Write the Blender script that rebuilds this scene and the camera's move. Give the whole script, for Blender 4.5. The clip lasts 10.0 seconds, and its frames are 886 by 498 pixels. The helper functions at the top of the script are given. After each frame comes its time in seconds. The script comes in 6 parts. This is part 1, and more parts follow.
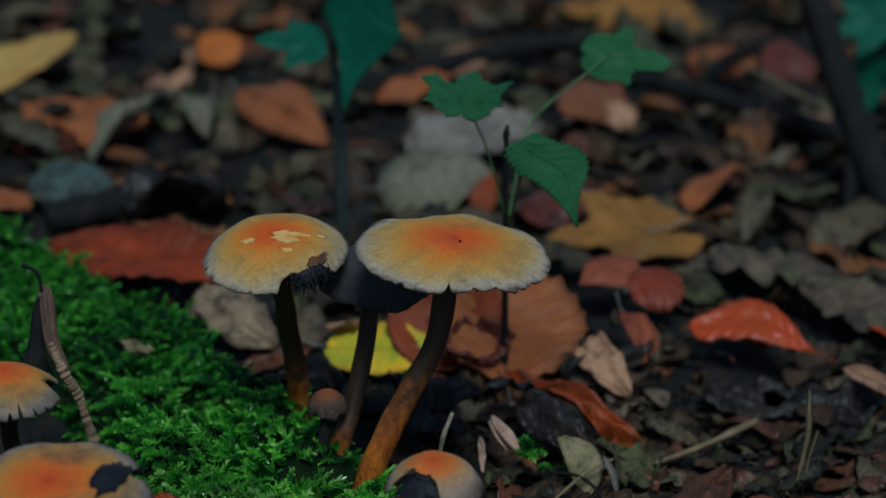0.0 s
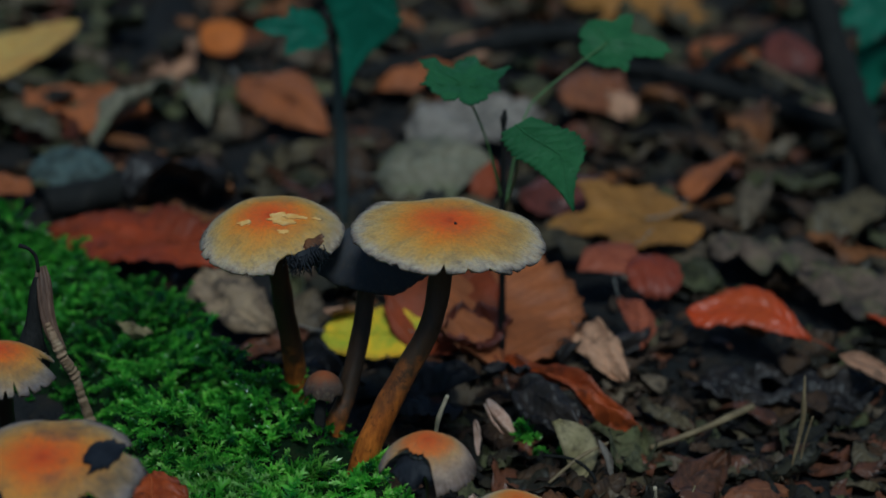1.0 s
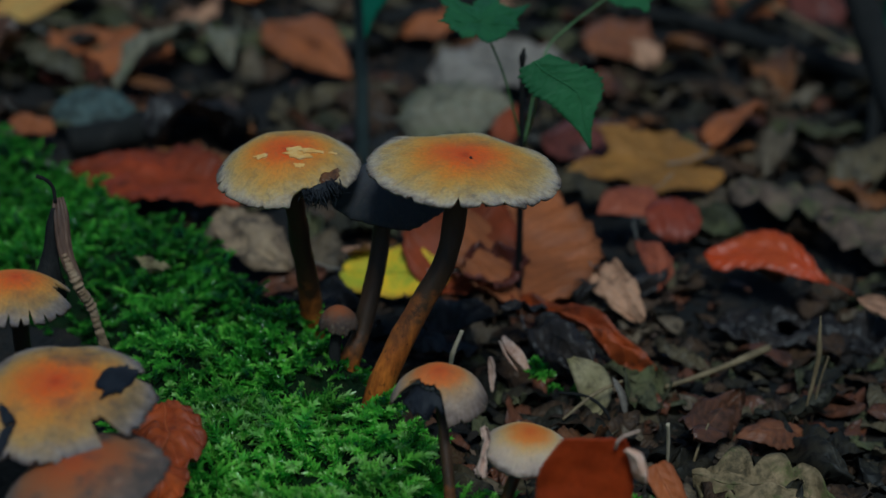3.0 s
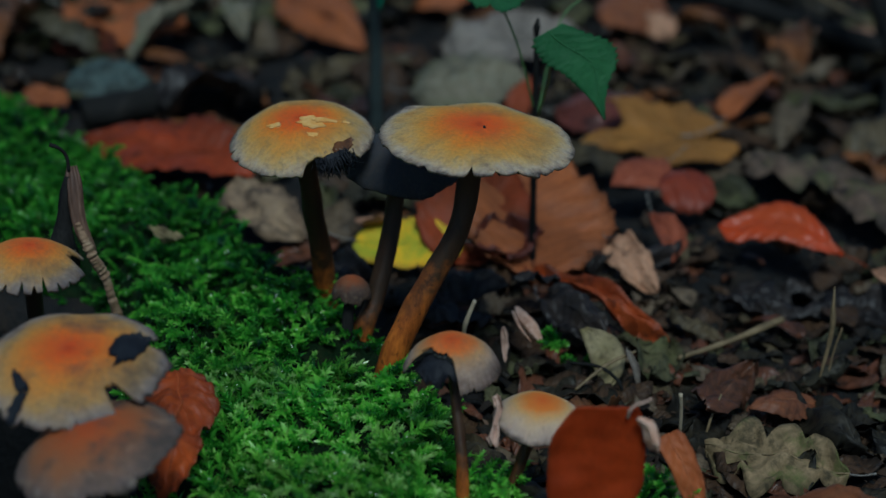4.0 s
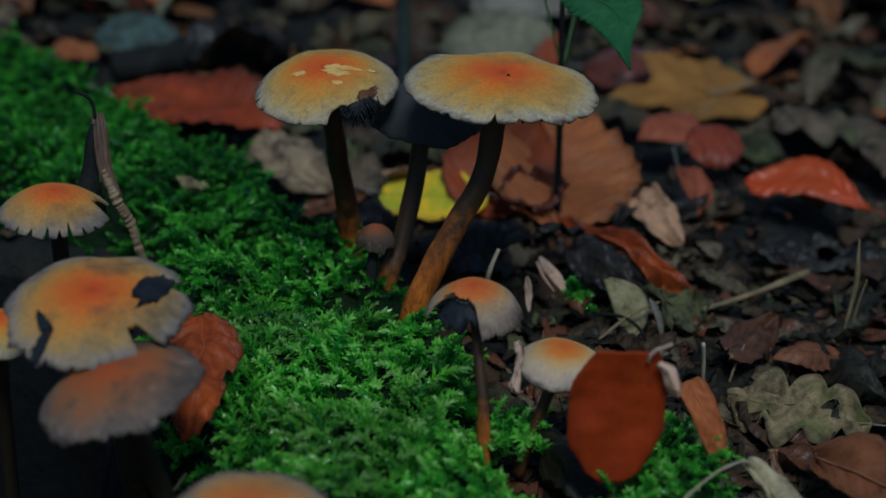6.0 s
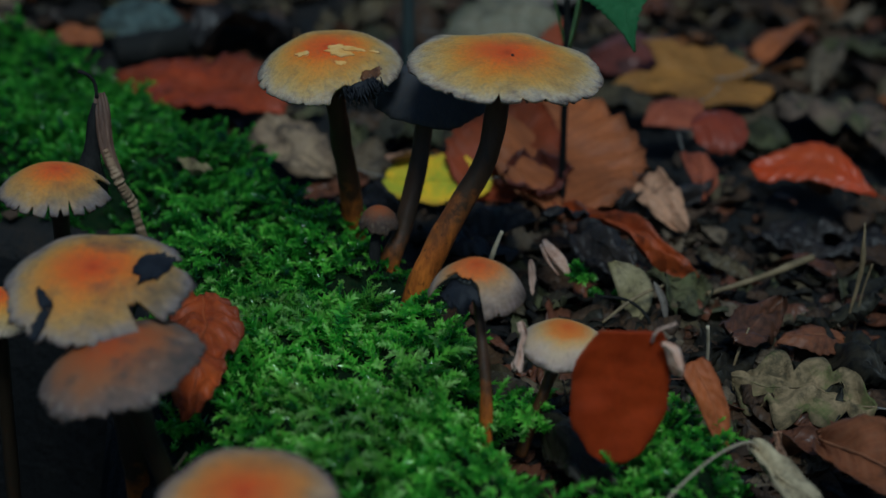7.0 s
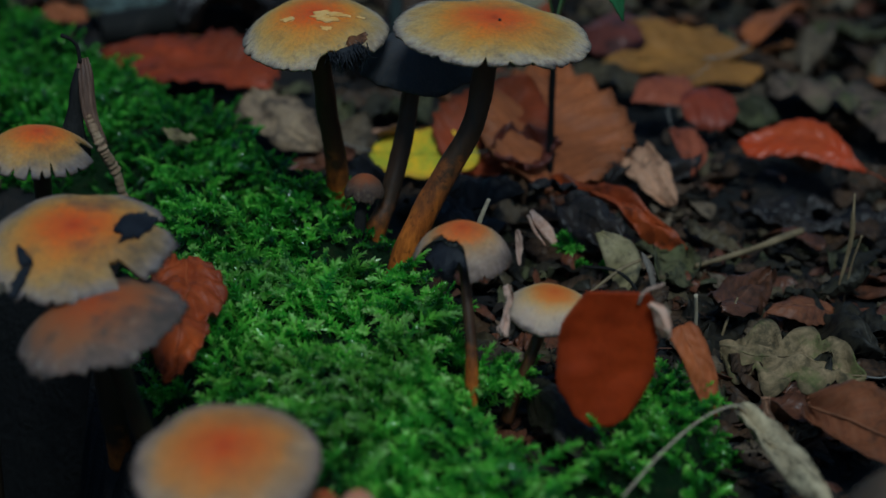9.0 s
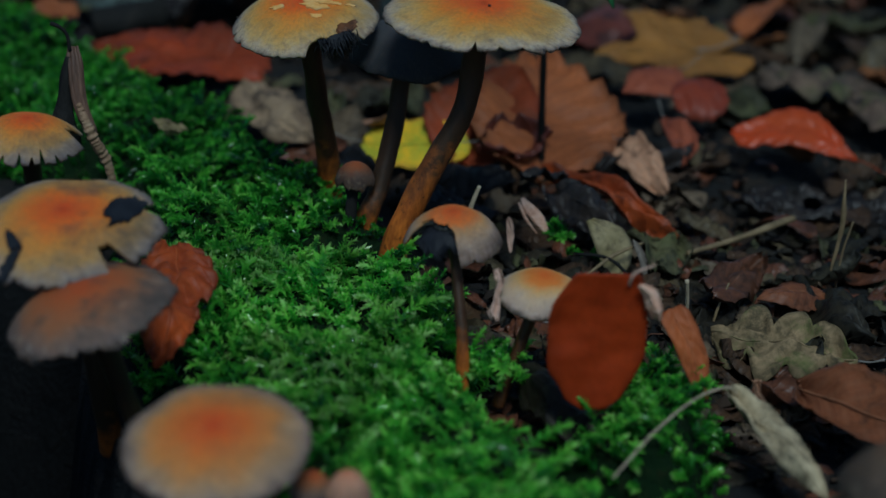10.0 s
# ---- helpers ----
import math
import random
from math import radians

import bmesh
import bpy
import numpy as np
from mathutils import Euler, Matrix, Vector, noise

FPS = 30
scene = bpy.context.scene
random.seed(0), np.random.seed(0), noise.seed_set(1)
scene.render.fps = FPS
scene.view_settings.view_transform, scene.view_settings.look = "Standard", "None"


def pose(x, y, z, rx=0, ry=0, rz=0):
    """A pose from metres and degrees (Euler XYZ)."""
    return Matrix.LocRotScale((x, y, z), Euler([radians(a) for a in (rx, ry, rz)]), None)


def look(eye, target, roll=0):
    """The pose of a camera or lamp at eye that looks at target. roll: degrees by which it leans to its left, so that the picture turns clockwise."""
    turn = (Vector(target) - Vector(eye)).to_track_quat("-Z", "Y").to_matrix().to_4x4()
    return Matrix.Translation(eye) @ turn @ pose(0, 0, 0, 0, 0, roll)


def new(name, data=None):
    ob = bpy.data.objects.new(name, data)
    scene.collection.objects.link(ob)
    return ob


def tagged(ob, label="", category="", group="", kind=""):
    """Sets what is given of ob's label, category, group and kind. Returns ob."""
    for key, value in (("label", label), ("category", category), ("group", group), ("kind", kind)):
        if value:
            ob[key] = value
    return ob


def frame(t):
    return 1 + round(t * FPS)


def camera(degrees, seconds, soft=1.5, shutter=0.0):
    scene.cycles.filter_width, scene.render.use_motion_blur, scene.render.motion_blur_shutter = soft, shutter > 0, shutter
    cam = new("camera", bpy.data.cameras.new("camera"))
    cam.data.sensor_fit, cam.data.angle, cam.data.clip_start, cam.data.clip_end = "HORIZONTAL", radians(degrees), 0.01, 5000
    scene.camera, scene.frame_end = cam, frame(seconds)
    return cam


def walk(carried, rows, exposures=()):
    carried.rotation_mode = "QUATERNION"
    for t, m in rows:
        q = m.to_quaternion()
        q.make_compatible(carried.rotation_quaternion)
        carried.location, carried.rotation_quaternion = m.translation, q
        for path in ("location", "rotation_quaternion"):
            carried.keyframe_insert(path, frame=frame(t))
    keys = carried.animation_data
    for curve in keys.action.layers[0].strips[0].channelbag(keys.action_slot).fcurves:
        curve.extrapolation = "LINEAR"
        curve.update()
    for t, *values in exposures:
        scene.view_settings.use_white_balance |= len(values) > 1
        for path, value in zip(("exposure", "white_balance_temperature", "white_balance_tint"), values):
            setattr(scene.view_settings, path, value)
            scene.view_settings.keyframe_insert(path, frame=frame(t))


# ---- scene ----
cam = camera(27.0, 10.0)
PATH = [
    (0, (-0.003, -0.542, 0.297), (-0.009, 1.332, -0.403), 2.6),
    (0.5, (-0.001, -0.544, 0.295), (-0.01, 1.33, -0.403), 2.7),
    (1, (0.001, -0.545, 0.293), (-0.013, 1.327, -0.409), 2.8),
    (1.5, (0.003, -0.547, 0.291), (-0.019, 1.323, -0.419), 2.9),
    (2, (0.003, -0.547, 0.289), (-0.024, 1.319, -0.431), 3.0),
    (2.5, (0.005, -0.548, 0.287), (-0.032, 1.314, -0.444), 3.0),
    (4, (0.007, -0.549, 0.283), (-0.052, 1.298, -0.483), 3.0),
    (4.5, (0.007, -0.55, 0.282), (-0.063, 1.291, -0.494), 2.9),
    (5, (0.007, -0.551, 0.282), (-0.072, 1.286, -0.504), 2.9),
    (5.5, (0.009, -0.553, 0.28), (-0.08, 1.281, -0.514), 2.8),
    (7, (0.012, -0.552, 0.271), (-0.088, 1.279, -0.528), 3.0),
    (7.5, (0.012, -0.552, 0.267), (-0.087, 1.281, -0.528), 3.1),
    (8, (0.013, -0.552, 0.264), (-0.084, 1.281, -0.53), 3.2),
    (8.5, (0.013, -0.552, 0.261), (-0.081, 1.282, -0.532), 3.2),
    (9, (0.014, -0.552, 0.257), (-0.076, 1.283, -0.533), 3.3),
    (9.5, (0.015, -0.553, 0.254), (-0.073, 1.284, -0.533), 3.3),
    (10, (0.016, -0.554, 0.251), (-0.07, 1.285, -0.532), 3.1),
]
walk(cam, [(t, look(eye, target, roll)) for t, eye, target, roll in PATH], [(0, -0.19, 4950, -4), (10, -0.34, 4840, -5)])
SKY, SUN = 0.053, 1.95

cam.data.dof.use_dof = True
cam.data.dof.focus_distance = 0.575
cam.data.dof.aperture_fstop = 9.0

# ---- light: soft light through a gap in the forest canopy, high and from the near side ----
world = bpy.data.worlds.new("overcast_sky")
scene.world = world
world.use_nodes = True
wn = world.node_tree.nodes
sky = wn.new("ShaderNodeTexSky")
sky.sky_type = "NISHITA"
sky.sun_disc = False
sky.sun_elevation, sky.sun_rotation = radians(57.9), radians(170.8)
wn["Background"].inputs["Strength"].default_value = SKY
world.node_tree.links.new(sky.outputs[0], wn["Background"].inputs["Color"])
sun = new("sun", bpy.data.lights.new("sun", "SUN"))
sun.data.energy, sun.data.angle, sun.data.color = SUN, radians(18), (1.0, 0.94, 0.83)
sun.matrix_world = look((0.10, -0.62, 1.0), (0, 0, 0))


# ---- materials ----
def nodes_of(name):
    m = bpy.data.materials.new(name)
    m.use_nodes = True
    t = m.node_tree
    return m, t, t.nodes["Principled BSDF"], t.nodes["Material Output"]


def nd(t, kind, **kw):
    n = t.nodes.new(kind)
    for k, v in kw.items():
        n.inputs[k].default_value = v
    return n


def op(t, what, a, b=None, clamp=False):
    n = t.nodes.new("ShaderNodeMath")
    n.operation, n.use_clamp = what, clamp
    for i, v in enumerate((a, b)):
        if v is None:
            continue
        if isinstance(v, (int, float)):
            n.inputs[i].default_value = v
        else:
            t.links.new(v, n.inputs[i])
    return n.outputs[0]


def ramp(t, fac, stops):
    n = t.nodes.new("ShaderNodeValToRGB")
    el = n.color_ramp.elements
    while len(el) < len(stops):
        el.new(0.5)
    for e, (p, c) in zip(el, stops):
        e.position, e.color = p, (*c, 1)
    t.links.new(fac, n.inputs[0])
    return n.outputs[0]


def mix(t, fac, a, b, mode="MIX"):
    n = t.nodes.new("ShaderNodeMix")
    n.data_type, n.blend_type = "RGBA", mode
    for i, v in ((0, fac), (6, a), (7, b)):
        if isinstance(v, (int, float)):
            n.inputs[i].default_value = v
        elif isinstance(v, tuple):
            n.inputs[i].default_value = (*v, 1)
        else:
            t.links.new(v, n.inputs[i])
    return n.outputs[2]


def noise_at(t, coord, scale, detail=4.0, rough=0.55, distort=0.0):
    n = nd(t, "ShaderNodeTexNoise", Scale=scale, Detail=detail, Roughness=rough, Distortion=distort)
    if coord is not None:
        t.links.new(coord, n.inputs["Vector"])
    return n.outputs["Fac"]


def band(t, v, lo, hi):
    n = nd(t, "ShaderNodeMapRange")
    n.inputs["From Min"].default_value, n.inputs["From Max"].default_value = lo, hi
    t.links.new(v, n.inputs["Value"])
    return n.outputs[0]


def finish(t, p, out, colour, height, rough, bump=0.3, dist=0.0006, spec=0.5, through_light=0.0, through_colour=None):
    t.links.new(colour, p.inputs["Base Color"])
    if isinstance(rough, float):
        p.inputs["Roughness"].default_value = rough
    else:
        t.links.new(rough, p.inputs["Roughness"])
    p.inputs["Specular IOR Level"].default_value = spec
    b = nd(t, "ShaderNodeBump", Strength=bump, Distance=dist)
    t.links.new(height, b.inputs["Height"])
    t.links.new(b.outputs[0], p.inputs["Normal"])
    if through_light:
        tr = t.nodes.new("ShaderNodeBsdfTranslucent")
        t.links.new(through_colour or colour, tr.inputs[0])
        mx = nd(t, "ShaderNodeMixShader", Fac=through_light)
        t.links.new(p.outputs[0], mx.inputs[1])
        t.links.new(tr.outputs[0], mx.inputs[2])
        t.links.new(mx.outputs[0], out.inputs[0])


def leaf_material(name, a, b, vein, spots=(0.05, 0.03, 0.02), rough=0.5, veins=9.0, spot=0.62, wet=0.0, see=0.12, vary=None, moss=0.0, patch=38.0, relief=1.0):
    """A leaf blade: two tones, a midrib and side veins along its own length, blotches and fine grain."""
    m, t, p, out = nodes_of(name)
    tc = t.nodes.new("ShaderNodeTexCoord")
    info = t.nodes.new("ShaderNodeObjectInfo")
    shift = t.nodes.new("ShaderNodeVectorMath")
    t.links.new(tc.outputs["Object"], shift.inputs[0])
    t.links.new(info.outputs["Random"], shift.inputs[1])
    ob = shift.outputs[0]
    uv = t.nodes.new("ShaderNodeSeparateXYZ")
    t.links.new(tc.outputs["UV"], uv.inputs[0])
    d = op(t, "ABSOLUTE", op(t, "MULTIPLY", op(t, "SUBTRACT", uv.outputs[1], 0.5), 2.0))
    big, fine = noise_at(t, ob, patch, 5.0, 0.62, 0.6), noise_at(t, ob, 420.0, 4.0, 0.65)
    line = op(t, "FRACT", op(t, "SUBTRACT", op(t, "MULTIPLY", uv.outputs[0], veins), op(t, "MULTIPLY", d, veins * 0.22)))
    line = op(t, "ABSOLUTE", op(t, "SUBTRACT", line, 0.5))
    side = band(t, line, 0.43, 0.5)
    rib = band(t, d, 0.055, 0.02)
    allv = op(t, "MAXIMUM", op(t, "MULTIPLY", side, 0.55), rib, True)
    c = mix(t, band(t, big, 0.36, 0.64), a, b)
    if vary:
        c = mix(t, op(t, "MULTIPLY", info.outputs["Random"], 0.75), c, vary)
    c = mix(t, op(t, "MULTIPLY", allv, 0.55 * relief), c, vein)
    c = mix(t, op(t, "MULTIPLY", band(t, line, 0.30, 0.04), 0.28 * relief), c, vein)
    edge = op(t, "MULTIPLY", band(t, op(t, "ADD", d, op(t, "MULTIPLY", big, 0.5)), 0.95, 1.35), 0.6)
    c = mix(t, edge, c, spots)
    blot = noise_at(t, ob, 95.0, 6.0, 0.7)
    c = mix(t, op(t, "MULTIPLY", band(t, blot, spot - 0.05, spot + 0.06), 0.8), c, spots)
    c = mix(t, op(t, "MULTIPLY", band(t, fine, 0.45, 0.75), 0.35), c, spots)
    if moss:
        c = mix(t, op(t, "MULTIPLY", band(t, noise_at(t, ob, 60.0, 5.0, 0.7), 0.5, 0.62), moss), c, (0.10, 0.13, 0.03))
    h = op(t, "ADD", op(t, "ADD", op(t, "MULTIPLY", allv, 0.5 * relief), op(t, "MULTIPLY", fine, 0.45)), op(t, "MULTIPLY", line, 0.9 * relief))
    r = op(t, "ADD", op(t, "MULTIPLY", fine, 0.25), rough - 0.12 - wet * 0.15)
    finish(t, p, out, c, h, r, 0.55 * (1 - 0.5 * wet), 0.0008, 0.13 + wet * 0.32, see)
    return m


def cap_material(name, radius, stops, fibre=0.5, blotch=0.0, dust=1.0):
    """A mushroom cap: coloured in rings from its middle, with radial fibres and uneven, powdery margins."""
    m, t, p, out = nodes_of(name)
    tc = t.nodes.new("ShaderNodeTexCoord")
    xyz = t.nodes.new("ShaderNodeSeparateXYZ")
    t.links.new(tc.outputs["Object"], xyz.inputs[0])
    x, y = xyz.outputs[0], xyz.outputs[1]
    r = op(t, "DIVIDE", op(t, "SQRT", op(t, "ADD", op(t, "MULTIPLY", x, x), op(t, "MULTIPLY", y, y))), radius)
    ang = op(t, "ARCTAN2", y, x)
    comb = t.nodes.new("ShaderNodeCombineXYZ")
    t.links.new(op(t, "COSINE", ang), comb.inputs[0])
    t.links.new(op(t, "SINE", ang), comb.inputs[1])
    t.links.new(op(t, "MULTIPLY", r, 0.16), comb.inputs[2])
    streak = noise_at(t, comb.outputs[0], 22.0, 6.0, 0.7)
    thread = noise_at(t, comb.outputs[0], 70.0, 4.0, 0.7)
    lump = noise_at(t, tc.outputs["Object"], 110.0, 4.0, 0.6)
    fine = noise_at(t, tc.outputs["Object"], 900.0, 4.0, 0.6)
    rr = op(t, "ADD", r, op(t, "MULTIPLY", op(t, "SUBTRACT", streak, 0.5), 0.34 * fibre))
    rr = op(t, "ADD", rr, op(t, "MULTIPLY", op(t, "SUBTRACT", lump, 0.5), 0.42))
    c = ramp(t, op(t, "MULTIPLY", rr, 0.9), [(q * 0.9, col) for q, col in stops])
    c = mix(t, op(t, "MULTIPLY", band(t, fine, 0.42, 0.7), 0.36 * dust), c, (0.20, 0.12, 0.06))
    c = mix(t, op(t, "MULTIPLY", band(t, streak, 0.48, 0.68), 0.5 * fibre), c, (0.16, 0.09, 0.04))
    outer = band(t, rr, 0.45, 0.95)
    c = mix(t, op(t, "MULTIPLY", op(t, "MULTIPLY", band(t, thread, 0.50, 0.72), outer), 0.34 * fibre), c, (0.09, 0.07, 0.065))
    c = mix(t, op(t, "MULTIPLY", op(t, "MULTIPLY", band(t, thread, 0.46, 0.32), outer), 0.2 * fibre), c, (0.58, 0.50, 0.38))
    dirt = noise_at(t, tc.outputs["Object"], 270.0, 5.0, 0.65, 0.4)
    c = mix(t, op(t, "MULTIPLY", op(t, "MULTIPLY", band(t, dirt, 0.50, 0.66), outer), 0.55 * dust), c, (0.15, 0.10, 0.07))
    c = mix(t, op(t, "MULTIPLY", op(t, "MULTIPLY", band(t, dirt, 0.44, 0.32), outer), 0.2 * dust), c, (0.60, 0.50, 0.36))
    if blotch:
        c = mix(t, op(t, "MULTIPLY", band(t, noise_at(t, tc.outputs["Object"], 75.0, 5.0, 0.65), 0.50, 0.68), blotch), c, (0.07, 0.055, 0.045))
    h = op(t, "ADD", op(t, "ADD", op(t, "MULTIPLY", streak, 0.8), op(t, "MULTIPLY", thread, 0.3)), op(t, "ADD", op(t, "MULTIPLY", fine, 0.5), lump))
    finish(t, p, out, c, h, op(t, "ADD", op(t, "MULTIPLY", fine, 0.2), 0.55), 0.35, 0.0008, 0.15)
    p.inputs["Subsurface Weight"].default_value = 0.12
    p.inputs["Subsurface Radius"].default_value = (0.003, 0.0015, 0.0006)
    return m


def rough_material(name, stops, scale=120.0, fine=700.0, rough=0.75, bump=0.6, dist=0.0012, stretch=None, spec=0.4, see=0.0):
    """Soil, bark, stalks: a noise-driven run of tones with grain."""
    m, t, p, out = nodes_of(name)
    tc = t.nodes.new("ShaderNodeTexCoord")
    co = tc.outputs["Object"]
    if stretch:
        mp = t.nodes.new("ShaderNodeMapping")
        mp.inputs["Scale"].default_value = stretch
        t.links.new(co, mp.inputs[0])
        co = mp.outputs[0]
    big, small = noise_at(t, co, scale, 6.0, 0.65, 0.4), noise_at(t, co, fine, 4.0, 0.6)
    c = ramp(t, op(t, "ADD", op(t, "MULTIPLY", big, 0.75), op(t, "MULTIPLY", small, 0.25)), stops)
    finish(t, p, out, c, op(t, "ADD", big, op(t, "MULTIPLY", small, 0.5)), op(t, "ADD", op(t, "MULTIPLY", small, 0.3), rough - 0.15), bump, dist, spec, see)
    return m


def stalk_material(name, length, reach):
    """A mushroom's stalk: orange-brown and grained, the shade under its cap painted olive-black on its upper part."""
    m, t, p, out = nodes_of(name)
    tc = t.nodes.new("ShaderNodeTexCoord")
    mp = t.nodes.new("ShaderNodeMapping")
    mp.inputs["Scale"].default_value = (1, 1, 0.3)
    t.links.new(tc.outputs["Object"], mp.inputs[0])
    xyz = t.nodes.new("ShaderNodeSeparateXYZ")
    t.links.new(tc.outputs["Object"], xyz.inputs[0])
    big, small = noise_at(t, mp.outputs[0], 140.0, 6.0, 0.65, 0.4), noise_at(t, mp.outputs[0], 900.0, 4.0, 0.6)
    c = ramp(t, op(t, "ADD", op(t, "MULTIPLY", big, 0.75), op(t, "MULTIPLY", small, 0.25)), [(0.28, (0.10, 0.030, 0.006)), (0.44, (0.32, 0.085, 0.012)), (0.56, (0.58, 0.165, 0.018)), (0.78, (0.64, 0.24, 0.032))])
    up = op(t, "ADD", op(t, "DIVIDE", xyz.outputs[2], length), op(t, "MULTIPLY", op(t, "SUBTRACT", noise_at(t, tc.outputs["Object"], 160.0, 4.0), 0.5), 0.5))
    # painted shade starts at reach; below zero it covers the whole stalk
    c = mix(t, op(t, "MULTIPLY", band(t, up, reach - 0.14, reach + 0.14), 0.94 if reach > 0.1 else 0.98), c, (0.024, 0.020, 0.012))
    c = mix(t, op(t, "MULTIPLY", band(t, noise_at(t, tc.outputs["Object"], 420.0, 3.0), 0.60, 0.68), 0.7), c, (0.05, 0.02, 0.008))
    finish(t, p, out, c, op(t, "ADD", big, op(t, "MULTIPLY", small, 0.5)), op(t, "ADD", op(t, "MULTIPLY", small, 0.3), 0.36), 0.5, 0.0008, 0.2)
    return m


def moss_material(name):
    m, t, p, out = nodes_of(name)
    tc, geo = t.nodes.new("ShaderNodeTexCoord"), t.nodes.new("ShaderNodeNewGeometry")
    uv = t.nodes.new("ShaderNodeSeparateXYZ")
    t.links.new(tc.outputs["UV"], uv.inputs[0])
    patch = noise_at(t, tc.outputs["Object"], 26.0, 4.0, 0.6)
    # the UVs carry painted light and shade: dark feet, bright tips
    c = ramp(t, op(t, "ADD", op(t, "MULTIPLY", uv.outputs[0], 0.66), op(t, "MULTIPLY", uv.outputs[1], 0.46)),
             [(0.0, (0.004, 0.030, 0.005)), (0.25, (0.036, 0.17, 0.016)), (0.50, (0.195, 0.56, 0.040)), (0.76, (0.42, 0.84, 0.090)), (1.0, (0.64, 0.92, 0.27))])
    c = mix(t, op(t, "MULTIPLY", band(t, patch, 0.44, 0.64), 0.4), c, (0.21, 0.58, 0.055))
    old = noise_at(t, tc.outputs["Object"], 17.0, 3.0, 0.6, 0.5)
    c = mix(t, op(t, "MULTIPLY", band(t, old, 0.50, 0.36), 0.5), c, (0.018, 0.085, 0.012))
    c = mix(t, op(t, "MULTIPLY", band(t, geo.outputs["Random Per Island"], 0.93, 1.0), 0.6), c, (0.16, 0.15, 0.05))
    fine = noise_at(t, tc.outputs["Object"], 1500.0, 2.0)
    finish(t, p, out, c, fine, 0.20, 0.2, 0.0003, 0.85, 0.42)
    return m


MOSS = moss_material("moss_green")
SOIL = rough_material("dark_leaf_mould", [(0.3, (0.012, 0.014, 0.015)), (0.5, (0.022, 0.021, 0.020)), (0.62, (0.036, 0.028, 0.021)), (0.75, (0.020, 0.024, 0.022))], 60.0, 500.0, 0.85, 1.0, 0.006, None, 0.12)
# soil of the hollows, nearly black because their shade is in its colour
HOLE_SHADE = rough_material("shaded_hollow_soil", [(0.3, (0.006, 0.007, 0.008)), (0.6, (0.012, 0.012, 0.012)), (0.8, (0.022, 0.019, 0.016))], 90.0, 600.0, 0.9, 1.0, 0.004, None, 0.1)
MOSSBED = rough_material("old_moss_bed", [(0.3, (0.004, 0.012, 0.004)), (0.5, (0.010, 0.026, 0.007)), (0.65, (0.022, 0.030, 0.010)), (0.8, (0.014, 0.045, 0.008))], 260.0, 900.0, 0.9, 1.0, 0.004, None, 0.1)
BARK = rough_material("wet_dark_bark", [(0.3, (0.009, 0.009, 0.008)), (0.55, (0.017, 0.016, 0.014)), (0.75, (0.032, 0.028, 0.023))], 90.0, 500.0, 0.8, 1.0, 0.002, (1, 1, 0.25), 0.14)
STRAW = rough_material("dry_straw", [(0.3, (0.07, 0.05, 0.022)), (0.5, (0.20, 0.14, 0.065)), (0.75, (0.36, 0.27, 0.14))], 80.0, 900.0, 0.6, 0.4, 0.0005)
STALK = rough_material("mushroom_stalk", [(0.28, (0.09, 0.030, 0.006)), (0.45, (0.32, 0.10, 0.013)), (0.58, (0.60, 0.20, 0.022)), (0.78, (0.64, 0.29, 0.045))], 120.0, 900.0, 0.5, 0.5, 0.0008, (1, 1, 0.3))
STALK_DARK = rough_material("darkened_stalk", [(0.28, (0.012, 0.006, 0.004)), (0.45, (0.055, 0.022, 0.008)), (0.6, (0.15, 0.055, 0.012)), (0.8, (0.26, 0.11, 0.022))], 120.0, 900.0, 0.5, 0.5, 0.0008, (1, 1, 0.3))
GILL = rough_material("olive_black_gills", [(0.3, (0.012, 0.012, 0.011)), (0.55, (0.035, 0.032, 0.024)), (0.8, (0.07, 0.06, 0.035))], 200.0, 900.0, 0.7, 0.4, 0.0005)
CHAR = rough_material("black_torn_flesh", [(0.3, (0.006, 0.006, 0.008)), (0.6, (0.015, 0.016, 0.020)), (0.8, (0.036, 0.036, 0.042))], 250.0, 1200.0, 0.6, 0.6, 0.0006, None, 0.25)
FLESH = rough_material("pale_torn_flesh", [(0.3, (0.64, 0.27, 0.04)), (0.5, (0.72, 0.40, 0.10)), (0.75, (0.80, 0.56, 0.24))], 300.0, 1200.0, 0.6, 0.4, 0.0004)
FIBRE = rough_material("rim_fibre", [(0.3, (0.10, 0.08, 0.07)), (0.55, (0.26, 0.21, 0.16)), (0.78, (0.42, 0.36, 0.27))], 300.0, 900.0, 0.7, 0.2, 0.0003)
ROLLED = rough_material("rolled_pale_leaf", [(0.3, (0.34, 0.14, 0.075)), (0.45, (0.60, 0.33, 0.21)), (0.60, (0.74, 0.50, 0.36)), (0.75, (0.84, 0.70, 0.58))], 190.0, 800.0, 0.42, 0.8, 0.001)
SAPGREEN = rough_material("green_stalk", [(0.3, (0.05, 0.09, 0.03)), (0.6, (0.11, 0.20, 0.06)), (0.8, (0.15, 0.26, 0.08))], 120.0, 900.0, 0.45, 0.3, 0.0004)
GREYSTEM = rough_material("grey_green_stem", [(0.3, (0.018, 0.025, 0.024)), (0.55, (0.034, 0.045, 0.041)), (0.78, (0.055, 0.066, 0.056))], 120.0, 900.0, 0.55, 0.4, 0.0005)
